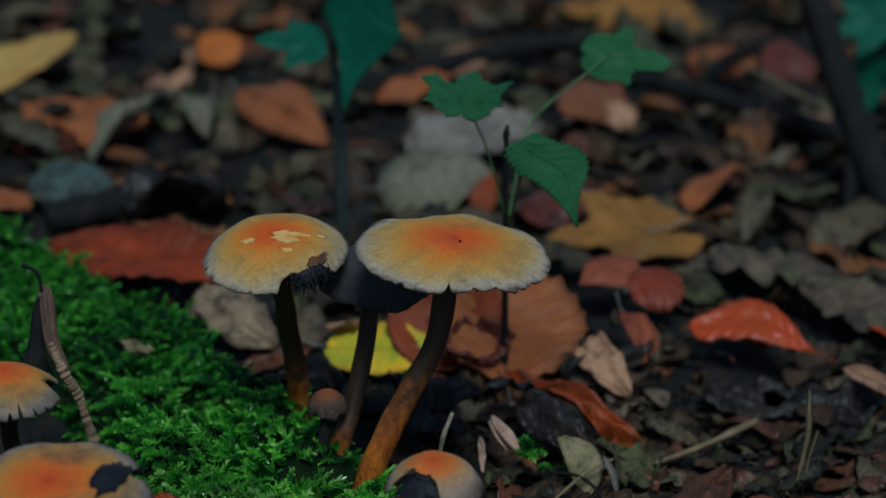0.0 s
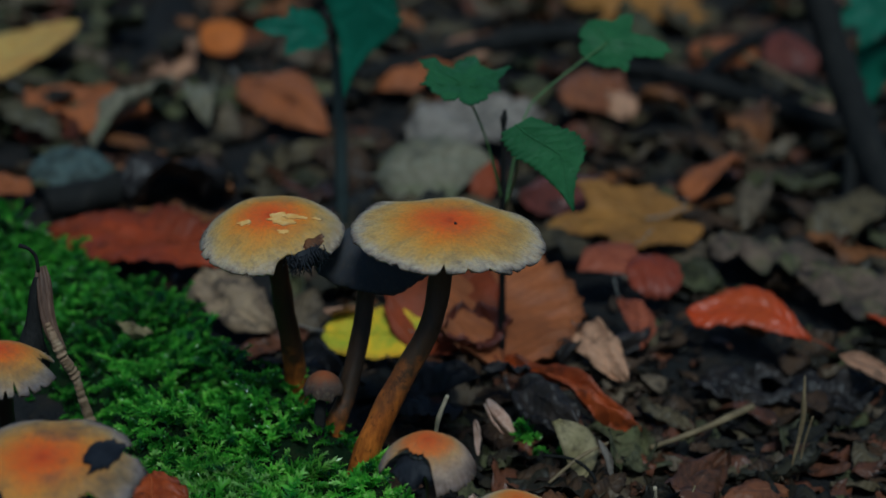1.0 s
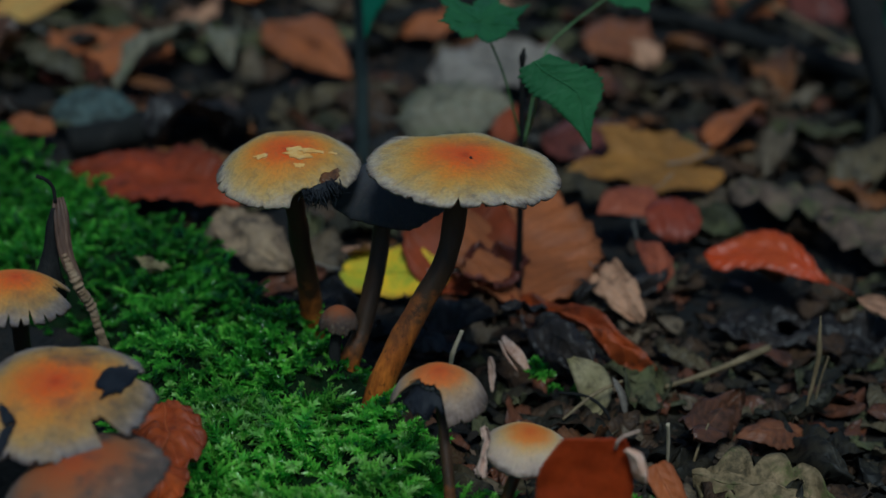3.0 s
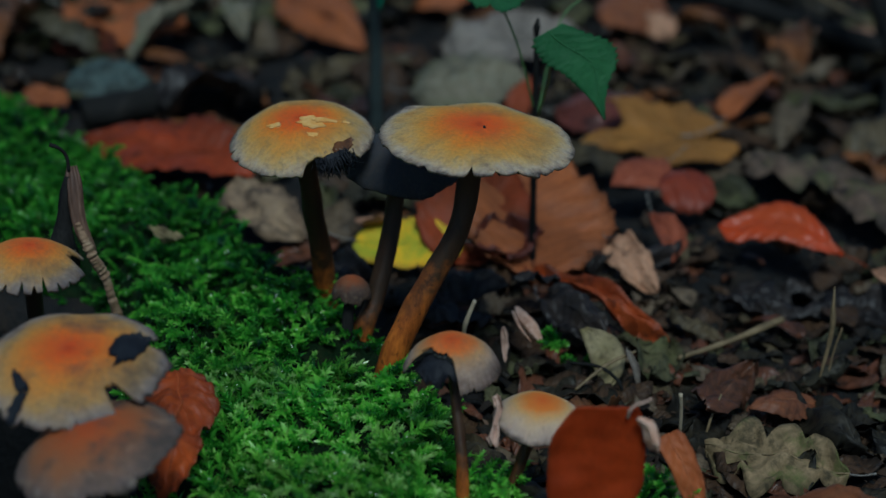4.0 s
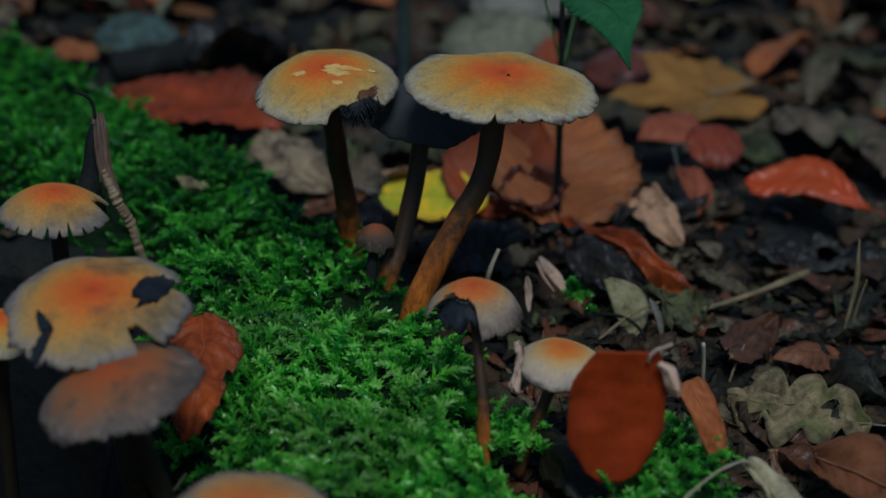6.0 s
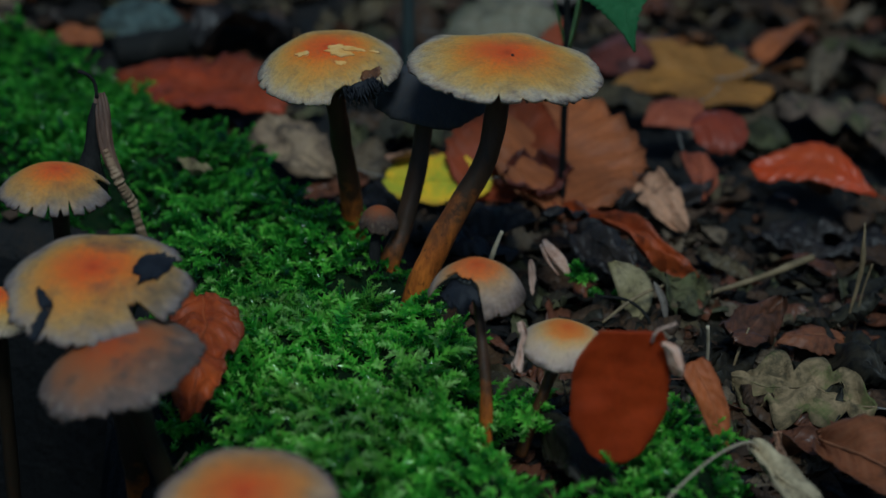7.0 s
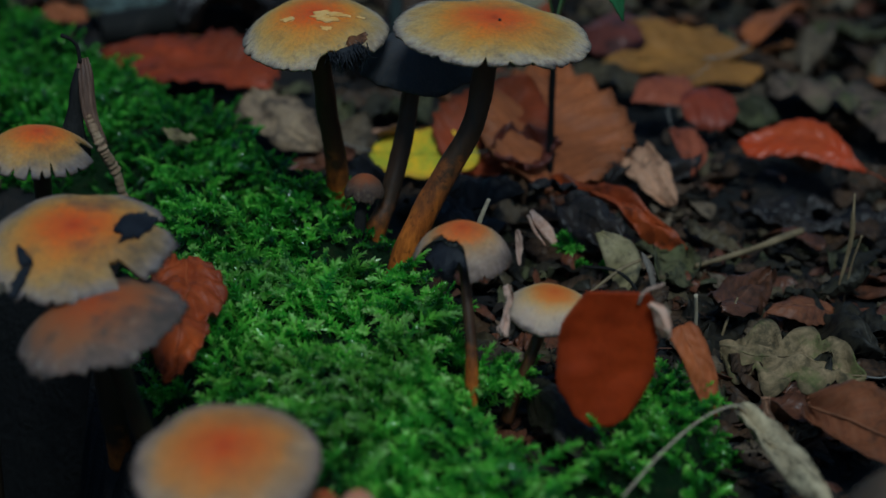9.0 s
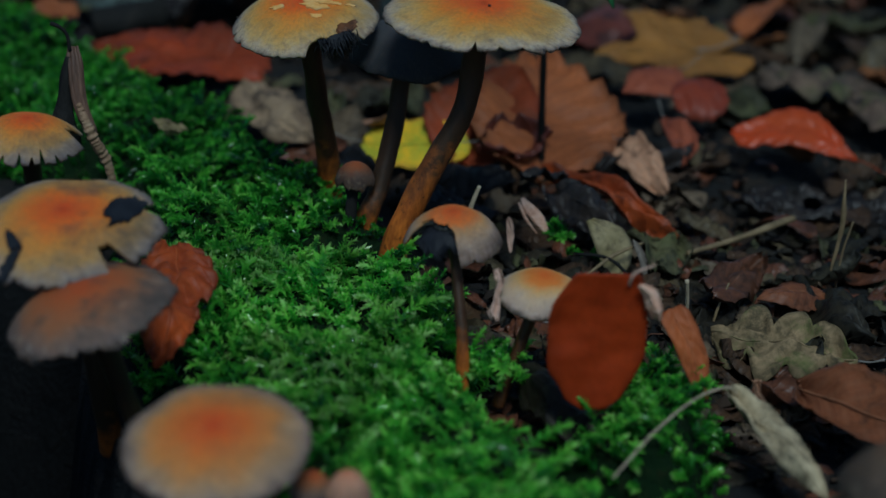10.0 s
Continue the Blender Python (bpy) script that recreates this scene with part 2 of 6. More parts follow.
PALESTEM = rough_material("pale_leaf_stalk", [(0.3, (0.26, 0.20, 0.12)), (0.55, (0.46, 0.37, 0.24)), (0.78, (0.60, 0.50, 0.34))], 150.0, 900.0, 0.6, 0.3, 0.0004)
TWIG = rough_material("greyed_twig", [(0.3, (0.07, 0.06, 0.05)), (0.55, (0.20, 0.18, 0.15)), (0.78, (0.34, 0.31, 0.26))], 150.0, 900.0, 0.6, 0.5, 0.0006)

RED = leaf_material("leaf_bright_red", (0.58, 0.062, 0.008), (0.46, 0.070, 0.012), (0.34, 0.04, 0.014), (0.20, 0.032, 0.012), 0.42, 8, 0.72, 0.5, relief=0.6)
FRONTRED = leaf_material("leaf_thin_red", (0.60, 0.085, 0.013), (0.42, 0.052, 0.010), (0.70, 0.12, 0.02), (0.30, 0.05, 0.014), 0.5, 7, 0.70, 0.0, 0.55, relief=0.06)
NARROW = leaf_material("leaf_narrow_orange", (0.44, 0.12, 0.03), (0.32, 0.085, 0.026), (0.46, 0.20, 0.09), (0.16, 0.05, 0.02), 0.5, 7, 0.68, relief=0.5)
BLUSHRED = leaf_material("leaf_pinkish_red", (0.36, 0.098, 0.045), (0.27, 0.066, 0.030), (0.26, 0.08, 0.045), (0.09, 0.03, 0.02), 0.5, 9, 0.66, 0.1, relief=0.4)
GLOSSRED = leaf_material("leaf_glossy_dark_red", (0.32, 0.056, 0.020), (0.17, 0.032, 0.016), (0.28, 0.06, 0.03), (0.06, 0.02, 0.014), 0.48, 9, 0.66, 0.3, relief=0.4)
RUSTWET = leaf_material("leaf_wet_rust_red", (0.34, 0.048, 0.010), (0.20, 0.036, 0.011), (0.26, 0.07, 0.03), (0.07, 0.020, 0.012), 0.5, 10, 0.60, 0.15, relief=0.5)
RUST = leaf_material("leaf_rust_red", (0.29, 0.052, 0.014), (0.22, 0.054, 0.017), (0.20, 0.05, 0.025), (0.08, 0.025, 0.015), 0.5, 10, 0.62, relief=0.35)
BROWN = leaf_material("leaf_dark_brown", (0.25, 0.085, 0.033), (0.14, 0.048, 0.021), (0.36, 0.18, 0.09), (0.06, 0.03, 0.018), 0.5, 9, 0.62, 0.2, relief=0.5)
DEEP = leaf_material("leaf_deep_red_brown", (0.17, 0.040, 0.024), (0.11, 0.035, 0.025), (0.20, 0.07, 0.04), (0.04, 0.018, 0.014), 0.42, 9, 0.58, 0.6)
HOT = leaf_material("leaf_hot_orange", (0.62, 0.17, 0.025), (0.50, 0.14, 0.025), (0.40, 0.12, 0.03), (0.18, 0.06, 0.02), 0.5, 7, 0.66)
PALEGOLD = leaf_material("leaf_pale_gold", (0.56, 0.36, 0.09), (0.52, 0.23, 0.05), (0.44, 0.34, 0.12), (0.30, 0.17, 0.06), 0.5, 7, 0.68)
WHITISH = leaf_material("leaf_bleached_white", (0.30, 0.25, 0.20), (0.13, 0.11, 0.088), (0.36, 0.31, 0.24), (0.20, 0.16, 0.13), 0.55, 7, 0.64)
CRINKLE = leaf_material("leaf_crinkled_orange", (0.46, 0.085, 0.012), (0.24, 0.040, 0.010), (0.40, 0.10, 0.03), (0.09, 0.025, 0.012), 0.5, 8, 0.60, 0.2)
ORANGE = leaf_material("leaf_orange_brown", (0.41, 0.126, 0.038), (0.32, 0.105, 0.037), (0.13, 0.042, 0.02), (0.16, 0.065, 0.03), 0.5, 11, 0.78)
TAN = leaf_material("leaf_pink_tan", (0.56, 0.30, 0.165), (0.34, 0.17, 0.095), (0.46, 0.28, 0.18), (0.10, 0.06, 0.04), 0.5, 8, 0.6)
CREAM = leaf_material("leaf_bleached_cream", (0.50, 0.40, 0.22), (0.22, 0.18, 0.075), (0.34, 0.27, 0.14), (0.09, 0.07, 0.04), 0.55, 8, 0.58, relief=0.3)
BEIGE = leaf_material("leaf_grey_beige", (0.37, 0.255, 0.145), (0.18, 0.12, 0.075), (0.30, 0.22, 0.15), (0.06, 0.045, 0.034), 0.6, 7, 0.55, 0.0, 0.1, None, 0.0, 90.0, 0.5)
BLUSH = leaf_material("leaf_pale_blush", (0.68, 0.47, 0.36), (0.56, 0.36, 0.26), (0.56, 0.38, 0.28), (0.26, 0.16, 0.11), 0.5, 6, 0.66, relief=0.3)
TATTER = leaf_material("leaf_tattered_pale", (0.62, 0.50, 0.30), (0.36, 0.28, 0.16), (0.44, 0.35, 0.21), (0.02, 0.016, 0.012), 0.65, 6, 0.575, 0.0, 0.08, None, 0.0, 120.0, 0.4)
OLIVE = leaf_material("leaf_greyed_olive", (0.24, 0.20, 0.13), (0.12, 0.105, 0.062), (0.36, 0.33, 0.23), (0.07, 0.07, 0.05), 0.5, 7, 0.58, 0.0, 0.12, None, 0.3)
LICHEN = leaf_material("leaf_algae_grown", (0.34, 0.235, 0.120), (0.13, 0.095, 0.045), (0.34, 0.25, 0.14), (0.040, 0.034, 0.018), 0.75, 8, 0.55, 0.0, 0.05, None, 0.6, 150.0, 0.5)
MOTTLE = leaf_material("leaf_mottled_brown", (0.16, 0.105, 0.070), (0.075, 0.054, 0.039), (0.20, 0.14, 0.09), (0.04, 0.03, 0.024), 0.6, 8, 0.54, 0.0, 0.06, None, 0.35, 90.0)
YELLOW = leaf_material("leaf_yellow", (0.88, 0.54, 0.015), (0.26, 0.40, 0.03), (0.40, 0.46, 0.05), (0.60, 0.22, 0.02), 0.42, 8, 0.66, patch=85.0, relief=0.4)
MAPLE = leaf_material("leaf_ochre_maple", (0.38, 0.165, 0.032), (0.23, 0.10, 0.025), (0.30, 0.17, 0.05), (0.13, 0.065, 0.018), 0.5, 7, 0.64)
GREEN = leaf_material("leaf_fresh_green", (0.066, 0.200, 0.066), (0.050, 0.155, 0.054), (0.11, 0.28, 0.11), (0.03, 0.10, 0.035), 0.46, 8, 0.72, 0.1, 0.4, relief=0.4)
BLUEGREEN = leaf_material("leaf_shaded_green", (0.036, 0.185, 0.108), (0.028, 0.14, 0.082), (0.055, 0.22, 0.125), (0.02, 0.08, 0.045), 0.45, 8, 0.72, 0.1, 0.4, relief=0.4)
GREYG = leaf_material("leaf_grey_green", (0.10, 0.13, 0.115), (0.06, 0.085, 0.08), (0.14, 0.17, 0.14), (0.03, 0.035, 0.03), 0.65, 7, 0.58, 0.0)
DARK = leaf_material("leaf_rotted_dark", (0.040, 0.030, 0.024), (0.013, 0.011, 0.010), (0.034, 0.026, 0.021), (0.006, 0.005, 0.005), 0.52, 8, 0.54, 0.4, 0.03)
LITTER = [
    leaf_material("litter_brown", (0.084, 0.044, 0.021), (0.045, 0.026, 0.014), (0.120, 0.071, 0.036), (0.018, 0.013, 0.009), 0.52, 9, 0.55, 0.2, 0.06, (0.030, 0.026, 0.018)),
    leaf_material("litter_dark", (0.037, 0.027, 0.015), (0.016, 0.014, 0.009), (0.042, 0.036, 0.022), (0.007, 0.006, 0.005), 0.55, 8, 0.53, 0.2, 0.04, (0.046, 0.043, 0.026)),
    leaf_material("litter_tan", (0.120, 0.087, 0.044), (0.072, 0.052, 0.028), (0.180, 0.143, 0.072), (0.030, 0.024, 0.015), 0.52, 8, 0.56, 0.2, 0.08, (0.054, 0.049, 0.028)),
    leaf_material("litter_red", (0.157, 0.051, 0.022), (0.093, 0.039, 0.020), (0.179, 0.070, 0.031), (0.028, 0.015, 0.009), 0.45, 9, 0.57, 0.5, 0.08, (0.050, 0.030, 0.018)),
    leaf_material("litter_pink", (0.188, 0.134, 0.081), (0.098, 0.071, 0.046), (0.210, 0.154, 0.090), (0.038, 0.028, 0.018), 0.5, 8, 0.57, 0.2, 0.08, (0.090, 0.069, 0.042)),
    leaf_material("litter_olive", (0.120, 0.108, 0.048), (0.060, 0.058, 0.029), (0.160, 0.147, 0.069), (0.024, 0.023, 0.014), 0.55, 8, 0.55, 0.1, 0.06, (0.048, 0.048, 0.028), 0.2),
    leaf_material("litter_orange", (0.260, 0.097, 0.028), (0.160, 0.065, 0.024), (0.200, 0.081, 0.030), (0.060, 0.030, 0.015), 0.48, 9, 0.6, 0.3, 0.1, (0.130, 0.056, 0.024)),
]

CAP_STOPS = [(0.0, (0.46, 0.045, 0.004)), (0.07, (0.68, 0.085, 0.006)), (0.26, (0.71, 0.130, 0.009)), (0.46, (0.67, 0.225, 0.020)), (0.66, (0.60, 0.305, 0.052)), (0.82, (0.55, 0.36, 0.125)), (0.94, (0.48, 0.375, 0.25)), (1.01, (0.26, 0.21, 0.17)), (1.04, (0.06, 0.05, 0.048))]
NEAR_STOPS = [(0.0, (0.54, 0.05, 0.004)), (0.08, (0.66, 0.085, 0.007)), (0.30, (0.66, 0.14, 0.012)), (0.56, (0.58, 0.23, 0.032)), (0.78, (0.44, 0.25, 0.075)), (0.90, (0.32, 0.235, 0.16)), (0.98, (0.19, 0.155, 0.145)), (1.04, (0.04, 0.033, 0.034))]



# ---- mesh helpers ----
def mesh_of(name, verts, faces, material, uvs=None, smooth=True):
    me = bpy.data.meshes.new(name)
    me.from_pydata([tuple(v) for v in verts], [], [tuple(f) for f in faces])
    if uvs is not None:
        layer = me.uv_layers.new(name="UVMap")
        idx = np.empty(len(me.loops), dtype=np.int32)
        me.loops.foreach_get("vertex_index", idx)
        layer.data.foreach_set("uv", np.asarray(uvs, dtype=np.float32)[idx].ravel())
    if smooth:
        me.polygons.foreach_set("use_smooth", np.ones(len(me.polygons), dtype=bool))
    me.materials.append(material)
    me.update()
    return me


def part(name, me, parent, label="", m=None):
    """One mesh object under a thing or under a part."""
    ob = new(name, me)
    ob.parent = parent
    if m is not None:
        ob.matrix_local = m
    return tagged(ob, label)


def thing(name, where, label, category, group=""):
    ob = new(name)
    ob.empty_display_size = 0.01
    ob.matrix_world = where if isinstance(where, Matrix) else Matrix.Translation(where)
    return tagged(ob, label, category, group)


def smooth_line(points, n):
    """A smooth run of n places through a few points."""
    p = [Vector(q) for q in points]
    p = [p[0] * 2 - p[1]] + p + [p[-1] * 2 - p[-2]]
    out, spans = [], len(p) - 3
    for i in range(n):
        f = i / (n - 1) * spans
        k = min(int(f), spans - 1)
        u = f - k
        a, b, c, d = p[k:k + 4]
        out.append(0.5 * (2 * b + (c - a) * u + (2 * a - 5 * b + 4 * c - d) * u * u + (3 * b - a - 3 * c + d) * u ** 3))
    return out


def tube(points, radii, n=18, seg=10, rough=0.0, seed=0):
    """Verts and faces of a bent, tapered, slightly uneven stalk with closed ends."""
    line = smooth_line(points, n)
    verts, faces = [], []
    side = Vector((1, 0.13, 0.07))
    for i, c in enumerate(line):
        way = (line[min(i + 1, n - 1)] - line[max(i - 1, 0)]).normalized()
        side = (side - way * side.dot(way)).normalized()
        other = way.cross(side)
        r = float(np.interp(i / (n - 1), np.linspace(0, 1, len(radii)), radii))
        for k in range(seg):
            a = 2 * math.pi * k / seg
            w = 1 + rough * noise.noise(c * 90 + Vector((math.cos(a), math.sin(a), seed)) * 1.3)
            verts.append(c + (side * math.cos(a) + other * math.sin(a)) * r * w)
    for i in range(n - 1):
        for k in range(seg):
            j = (k + 1) % seg
            faces.append((i * seg + k, i * seg + j, (i + 1) * seg + j, (i + 1) * seg + k))
    faces.append(tuple(range(seg - 1, -1, -1)))
    faces.append(tuple((n - 1) * seg + k for k in range(seg)))
    return verts, faces


def tube_mesh(name, material, points, radii, n=18, seg=10, rough=0.0, seed=0):
    """A stalk as a mesh; its UVs lie on a leaf's midrib, so that a vein takes the leaf material's vein tone."""
    return mesh_of(name, *tube(points, radii, n, seg, rough, seed), material, [(0.5, 0.5)] * (n * seg))


# ---- leaves ----
def half_width(kind, u, seed):
    """Half the blade's width along its length, of a widest half of 1."""
    if kind == "beech":
        w = math.sin(math.pi * u ** 0.85) ** 0.72 * (1 - 0.12 * u)
        return w * (1 + 0.05 * math.sin(u * 56 + seed))
    if kind == "oak":
        w = math.sin(math.pi * min(1, u ** 1.25)) ** 0.55
        return w * (0.34 + 0.66 * abs(math.sin(u * 12 + seed)) ** 0.7) + 0.03 * (1 - u)
    if kind == "broad":
        return math.sin(math.pi * u ** 0.8) ** 0.34 * (1 + 0.04 * math.sin(u * 30 + seed))
    if kind == "willow":
        return math.sin(math.pi * u ** 0.9) ** 0.9
    if kind == "birch":
        w = min(1, u / 0.11) ** 0.5 * max(0, 1 - u) ** 0.95 * 1.15
        return w * (1 + 0.30 * (1 - (u * 11 + seed) % 1) + 0.08 * (1 - (u * 29 + seed) % 1))
    w = math.sin(math.pi * u ** 0.8) ** 0.55
    return w * (0.86 + 0.22 * noise.noise(Vector((u * 6, seed * 3.1, 0))) + 0.08 * noise.noise(Vector((u * 25, seed, 5))))


THICK = 0.00035


def reach_at(stations, u, seed, teeth):
    """How far one side of a blade reaches at u along it: eased between stations (u, reach), with small saw teeth."""
    w = sum(float(np.interp(u + k * 0.02, *zip(*stations))) for k in (-1, 0, 1)) / 3
    return w * (1 + teeth * (0.5 - (u * 17 + seed) % 1) + teeth * 0.5 * (0.5 - (u * 41 + seed) % 1))


def close_sheet(top, faces, rim):
    """Give an open sheet a second face just below it and close the edge."""
    n = len(top)
    low = [(x, y, z - THICK) for x, y, z in top]
    f2 = [tuple(i + n for i in reversed(f)) for f in faces]
    edge = [(a, a + n, b + n, b) for a, b in zip(rim, rim[1:] + rim[:1])]
    return list(top) + low, list(faces) + f2 + edge


def blade_grid(kind, length, width, bend, cup, wave, seed, nu=30, nv=13, ridge=0.0):
    """Sheet of a leaf: x from its foot at 0 to its tip at length, bent lengthwise and across (degrees)."""
    rng = random.Random(seed * 7 + 1)
    off = rng.uniform(0, 50)
    kb, pos = radians(bend), []
    x = z = 0.0
    spine = []
    for i in range(nu):
        u = i / (nu - 1)
        spine.append((x, z, kb * (u - 0.5) * 2))
        step = 1.0 / (nu - 1)
        ang = kb * ((i + 0.5) / (nu - 1) - 0.5) * 2
        x, z = x + math.cos(ang) * step, z + math.sin(ang) * step
    ex, ez = spine[-1][0], spine[-1][1]
    scale = length / math.hypot(ex, ez)
    turn = math.atan2(ez, ex)
    uvs = []
    for i, (sx, sz, ang) in enumerate(spine):
        u = i / (nu - 1)
        for j in range(nv):
            v = j / (nv - 1) * 2 - 1
            lop = 1 + 0.10 * math.sin(off + u * 4) * (1 if v > 0 else -1)
            if isinstance(kind, tuple):
                one, two = reach_at(kind[1], u, off, kind[0]), reach_at(kind[2], u, off + 0.4, kind[0])
                c = ((one - two) / 2 + v * (one + two) / 2) * width / 2
            else:
                c = v * half_width(kind, min(max(u, 0.004), 0.996), off + (1.7 if v > 0 else 0)) * width / 2 * lop
            phi = radians(cup) * c / (width / 2 + 1e-9)
            rad = (width / 2) / radians(cup) if abs(cup) > 1 else None
            yy = rad * math.sin(phi) if rad else c
            zz = rad * (1 - math.cos(phi)) if rad else 0.0
            zz += wave * noise.noise(Vector((u * 3.2 + off, v * 1.6, seed * 0.7))) * length * 0.16
            zz += wave * noise.noise(Vector((u * 9 + off, v * 3.0, seed))) * length * 0.05
            zz += ridge * abs(v) * abs(math.sin((u - 0.12 * abs(v)) * 9 * math.pi)) * length * 0.03
            a = ang - turn
            px, pz = sx * math.cos(turn) + sz * math.sin(turn), -sx * math.sin(turn) + sz * math.cos(turn)
            pos.append((px * scale - math.sin(a) * zz, yy, pz * scale + math.cos(a) * zz))
            uvs.append((u, v * 0.5 + 0.5))
    faces = [(i * nv + j, (i + 1) * nv + j, (i + 1) * nv + j + 1, i * nv + j + 1) for i in range(nu - 1) for j in range(nv - 1)]
    rim = [j for j in range(nv)] + [i * nv + nv - 1 for i in range(1, nu)] + [(nu - 1) * nv + j for j in range(nv - 2, -1, -1)] + [i * nv for i in range(nu - 2, 0, -1)]
    mid = [pos[i * nv + nv // 2] for i in range(nu)]
    return pos, faces, rim[::-1], uvs, mid


def maple_reach(a, lobes, sharp, seed, base=0.46, teeth=0.06):
    """How far a lobed blade reaches in the direction a; 0 is its tip, pi its foot."""
    best = base
    for la, lr in lobes:
        d = abs((a - la + math.pi) % (2 * math.pi) - math.pi)
        best = max(best, lr * max(0, 1 - (d / 0.70) ** sharp) ** 0.8)
    return best * (1 + teeth * (1 - ((a * 7.3 + seed) % 1)) - teeth / 2)


LOBES5 = [(0, 1.0), (0.95, 0.92), (-0.95, 0.90), (1.95, 0.66), (-1.95, 0.68)]
LOBES4 = [(0, 1.0), (1.0, 0.74), (-1.0, 0.60), (2.2, 0.50), (-2.2, 0.46)]


def maple_grid(length, width, bend, cup, wave, seed, lobes, sharp=1.1, rings=11, spokes=120, base=0.46, teeth=0.06, notch=0.6):
    """Sheet of a palmate leaf: its foot at 0, its main lobe's tip at length."""
    rng = random.Random(seed)
    off = rng.uniform(0, 40)
    foot = 0.30
    pos, uvs = [], []

    def place(px, py):
        s, c = px / (1 + foot), py
        zz = radians(bend) * (s - 0.5) ** 2 * -0.5 * length + radians(cup) * c * c * 0.5 * length
        zz += wave * noise.noise(Vector((s * 3 + off, c * 3, seed))) * length * 0.16
        zz += wave * noise.noise(Vector((s * 8 + off, c * 8, seed))) * length * 0.05
        return (s * length, c * width / 1.7, zz)

    pos.append(place(foot, 0)), uvs.append((0.2, 0.5))
    for r in range(1, rings + 1):
        for k in range(spokes):
            a = -math.pi + 2 * math.pi * k / spokes
            d = maple_reach(a, lobes, sharp, off, base, teeth) * (r / rings)
            cut = max(0.0, 1 - abs(math.pi - abs(a)) / 0.25)
            d *= 1 - notch * cut
            pos.append(place(foot + d * math.cos(a), d * math.sin(a)))
            uvs.append((0.2 + 0.8 * r / rings, 0.5 + 0.4 * math.sin(a * 2.5)))
    faces = [(0, 1 + k, 1 + (k + 1) % spokes) for k in range(spokes)]
    for r in range(rings - 1):
        for k in range(spokes):
            j = (k + 1) % spokes
            faces.append((1 + r * spokes + k, 1 + (r + 1) * spokes + k, 1 + (r + 1) * spokes + j, 1 + r * spokes + j))
    rim = [1 + (rings - 1) * spokes + k for k in range(spokes)]
    veins = []
    for la, lr in lobes:
        veins.append([place(foot + lr * 0.9 * q * math.cos(la), lr * 0.9 * q * math.sin(la)) for q in (0.0, 0.25, 0.5, 0.75, 1.0)])
    return pos, faces, rim[::-1], uvs, veins


def lie(foot, tip, roll, face=(0, 0, 1)):
    """The pose of a leaf from its foot towards its tip, its upper side as near as can be to face, turned about its own length."""
    x = Vector(tip) - Vector(foot)
    x.normalize()
    up = Vector(face)
    y = up.cross(x).normalized()
    m = Matrix((x, y, x.cross(y))).transposed().to_4x4()
    return Matrix.Translation(foot) @ m @ pose(0, 0, 0, roll)


SEED = [10]
HERO = []


def leaf(name, foot, tip, width, material, label, kind="beech", roll=0, bend=0, cup=0, wave=0.5, stalk=0.012, rib=TWIG, category="leaf", group="fallen leaves", ridge=0.0, stalk_bend=(0, 0.3), face=(0, 0, 1), nu=30, nv=13, midrib=1.0):
    """A leaf with its blade, raised midrib and stalk as parts."""
    SEED[0] += 1
    seed = SEED[0]
    length = (Vector(tip) - Vector(foot)).length
    where = lie(foot, tip, roll, face)
    ob = thing(name, where, label, category, group)
    thick = length * 0.011
    if length > 0.034 and group == "fallen leaves":
        mid = (Vector(foot) + Vector(tip)) / 2
        HERO.append((mid.x, mid.y, max(length, width) * 0.5))
    if kind == "maple":
        pos, faces, rim, uvs, veins = maple_grid(length, width, bend, cup, wave, seed, LOBES5, 1.1, base=0.58)
        blade = part("blade", mesh_of("blade", *close_sheet(pos, faces, rim), material, uvs + uvs), ob)
        for line in veins:
            part("vein", tube_mesh("vein", material, [(x, y, z + thick * 0.1) for x, y, z in line], (thick * 0.6, thick * 0.2), 10, 5), ob)
        start = veins[0][0]
    else:
        pos, faces, rim, uvs, mid = blade_grid(kind, length, width, bend, cup, wave, seed, nu, nv, ridge)
        blade = part("blade", mesh_of("blade", *close_sheet(pos, faces, rim), material, uvs + uvs), ob)
        part("midrib", tube_mesh("midrib", material, [(x, y, z + thick * 0.05) for x, y, z in mid[::4] + [mid[-1]]], (thick * 0.75 * midrib, thick * 0.2 * midrib), 24, 6), ob)
        start = (0, 0, 0)
    if stalk:
        sx, sy = stalk_bend
        part("leaf_stalk", tube_mesh("leaf_stalk", rib, [start, (start[0] - stalk * 0.5, start[1] + sx * stalk * 0.5, start[2] + sy * stalk * 0.2), (start[0] - stalk, start[1] + sx * stalk, start[2] + sy * stalk)], (thick * 0.8, thick * 0.6, thick * 0.9), 10, 6), ob)
    return ob


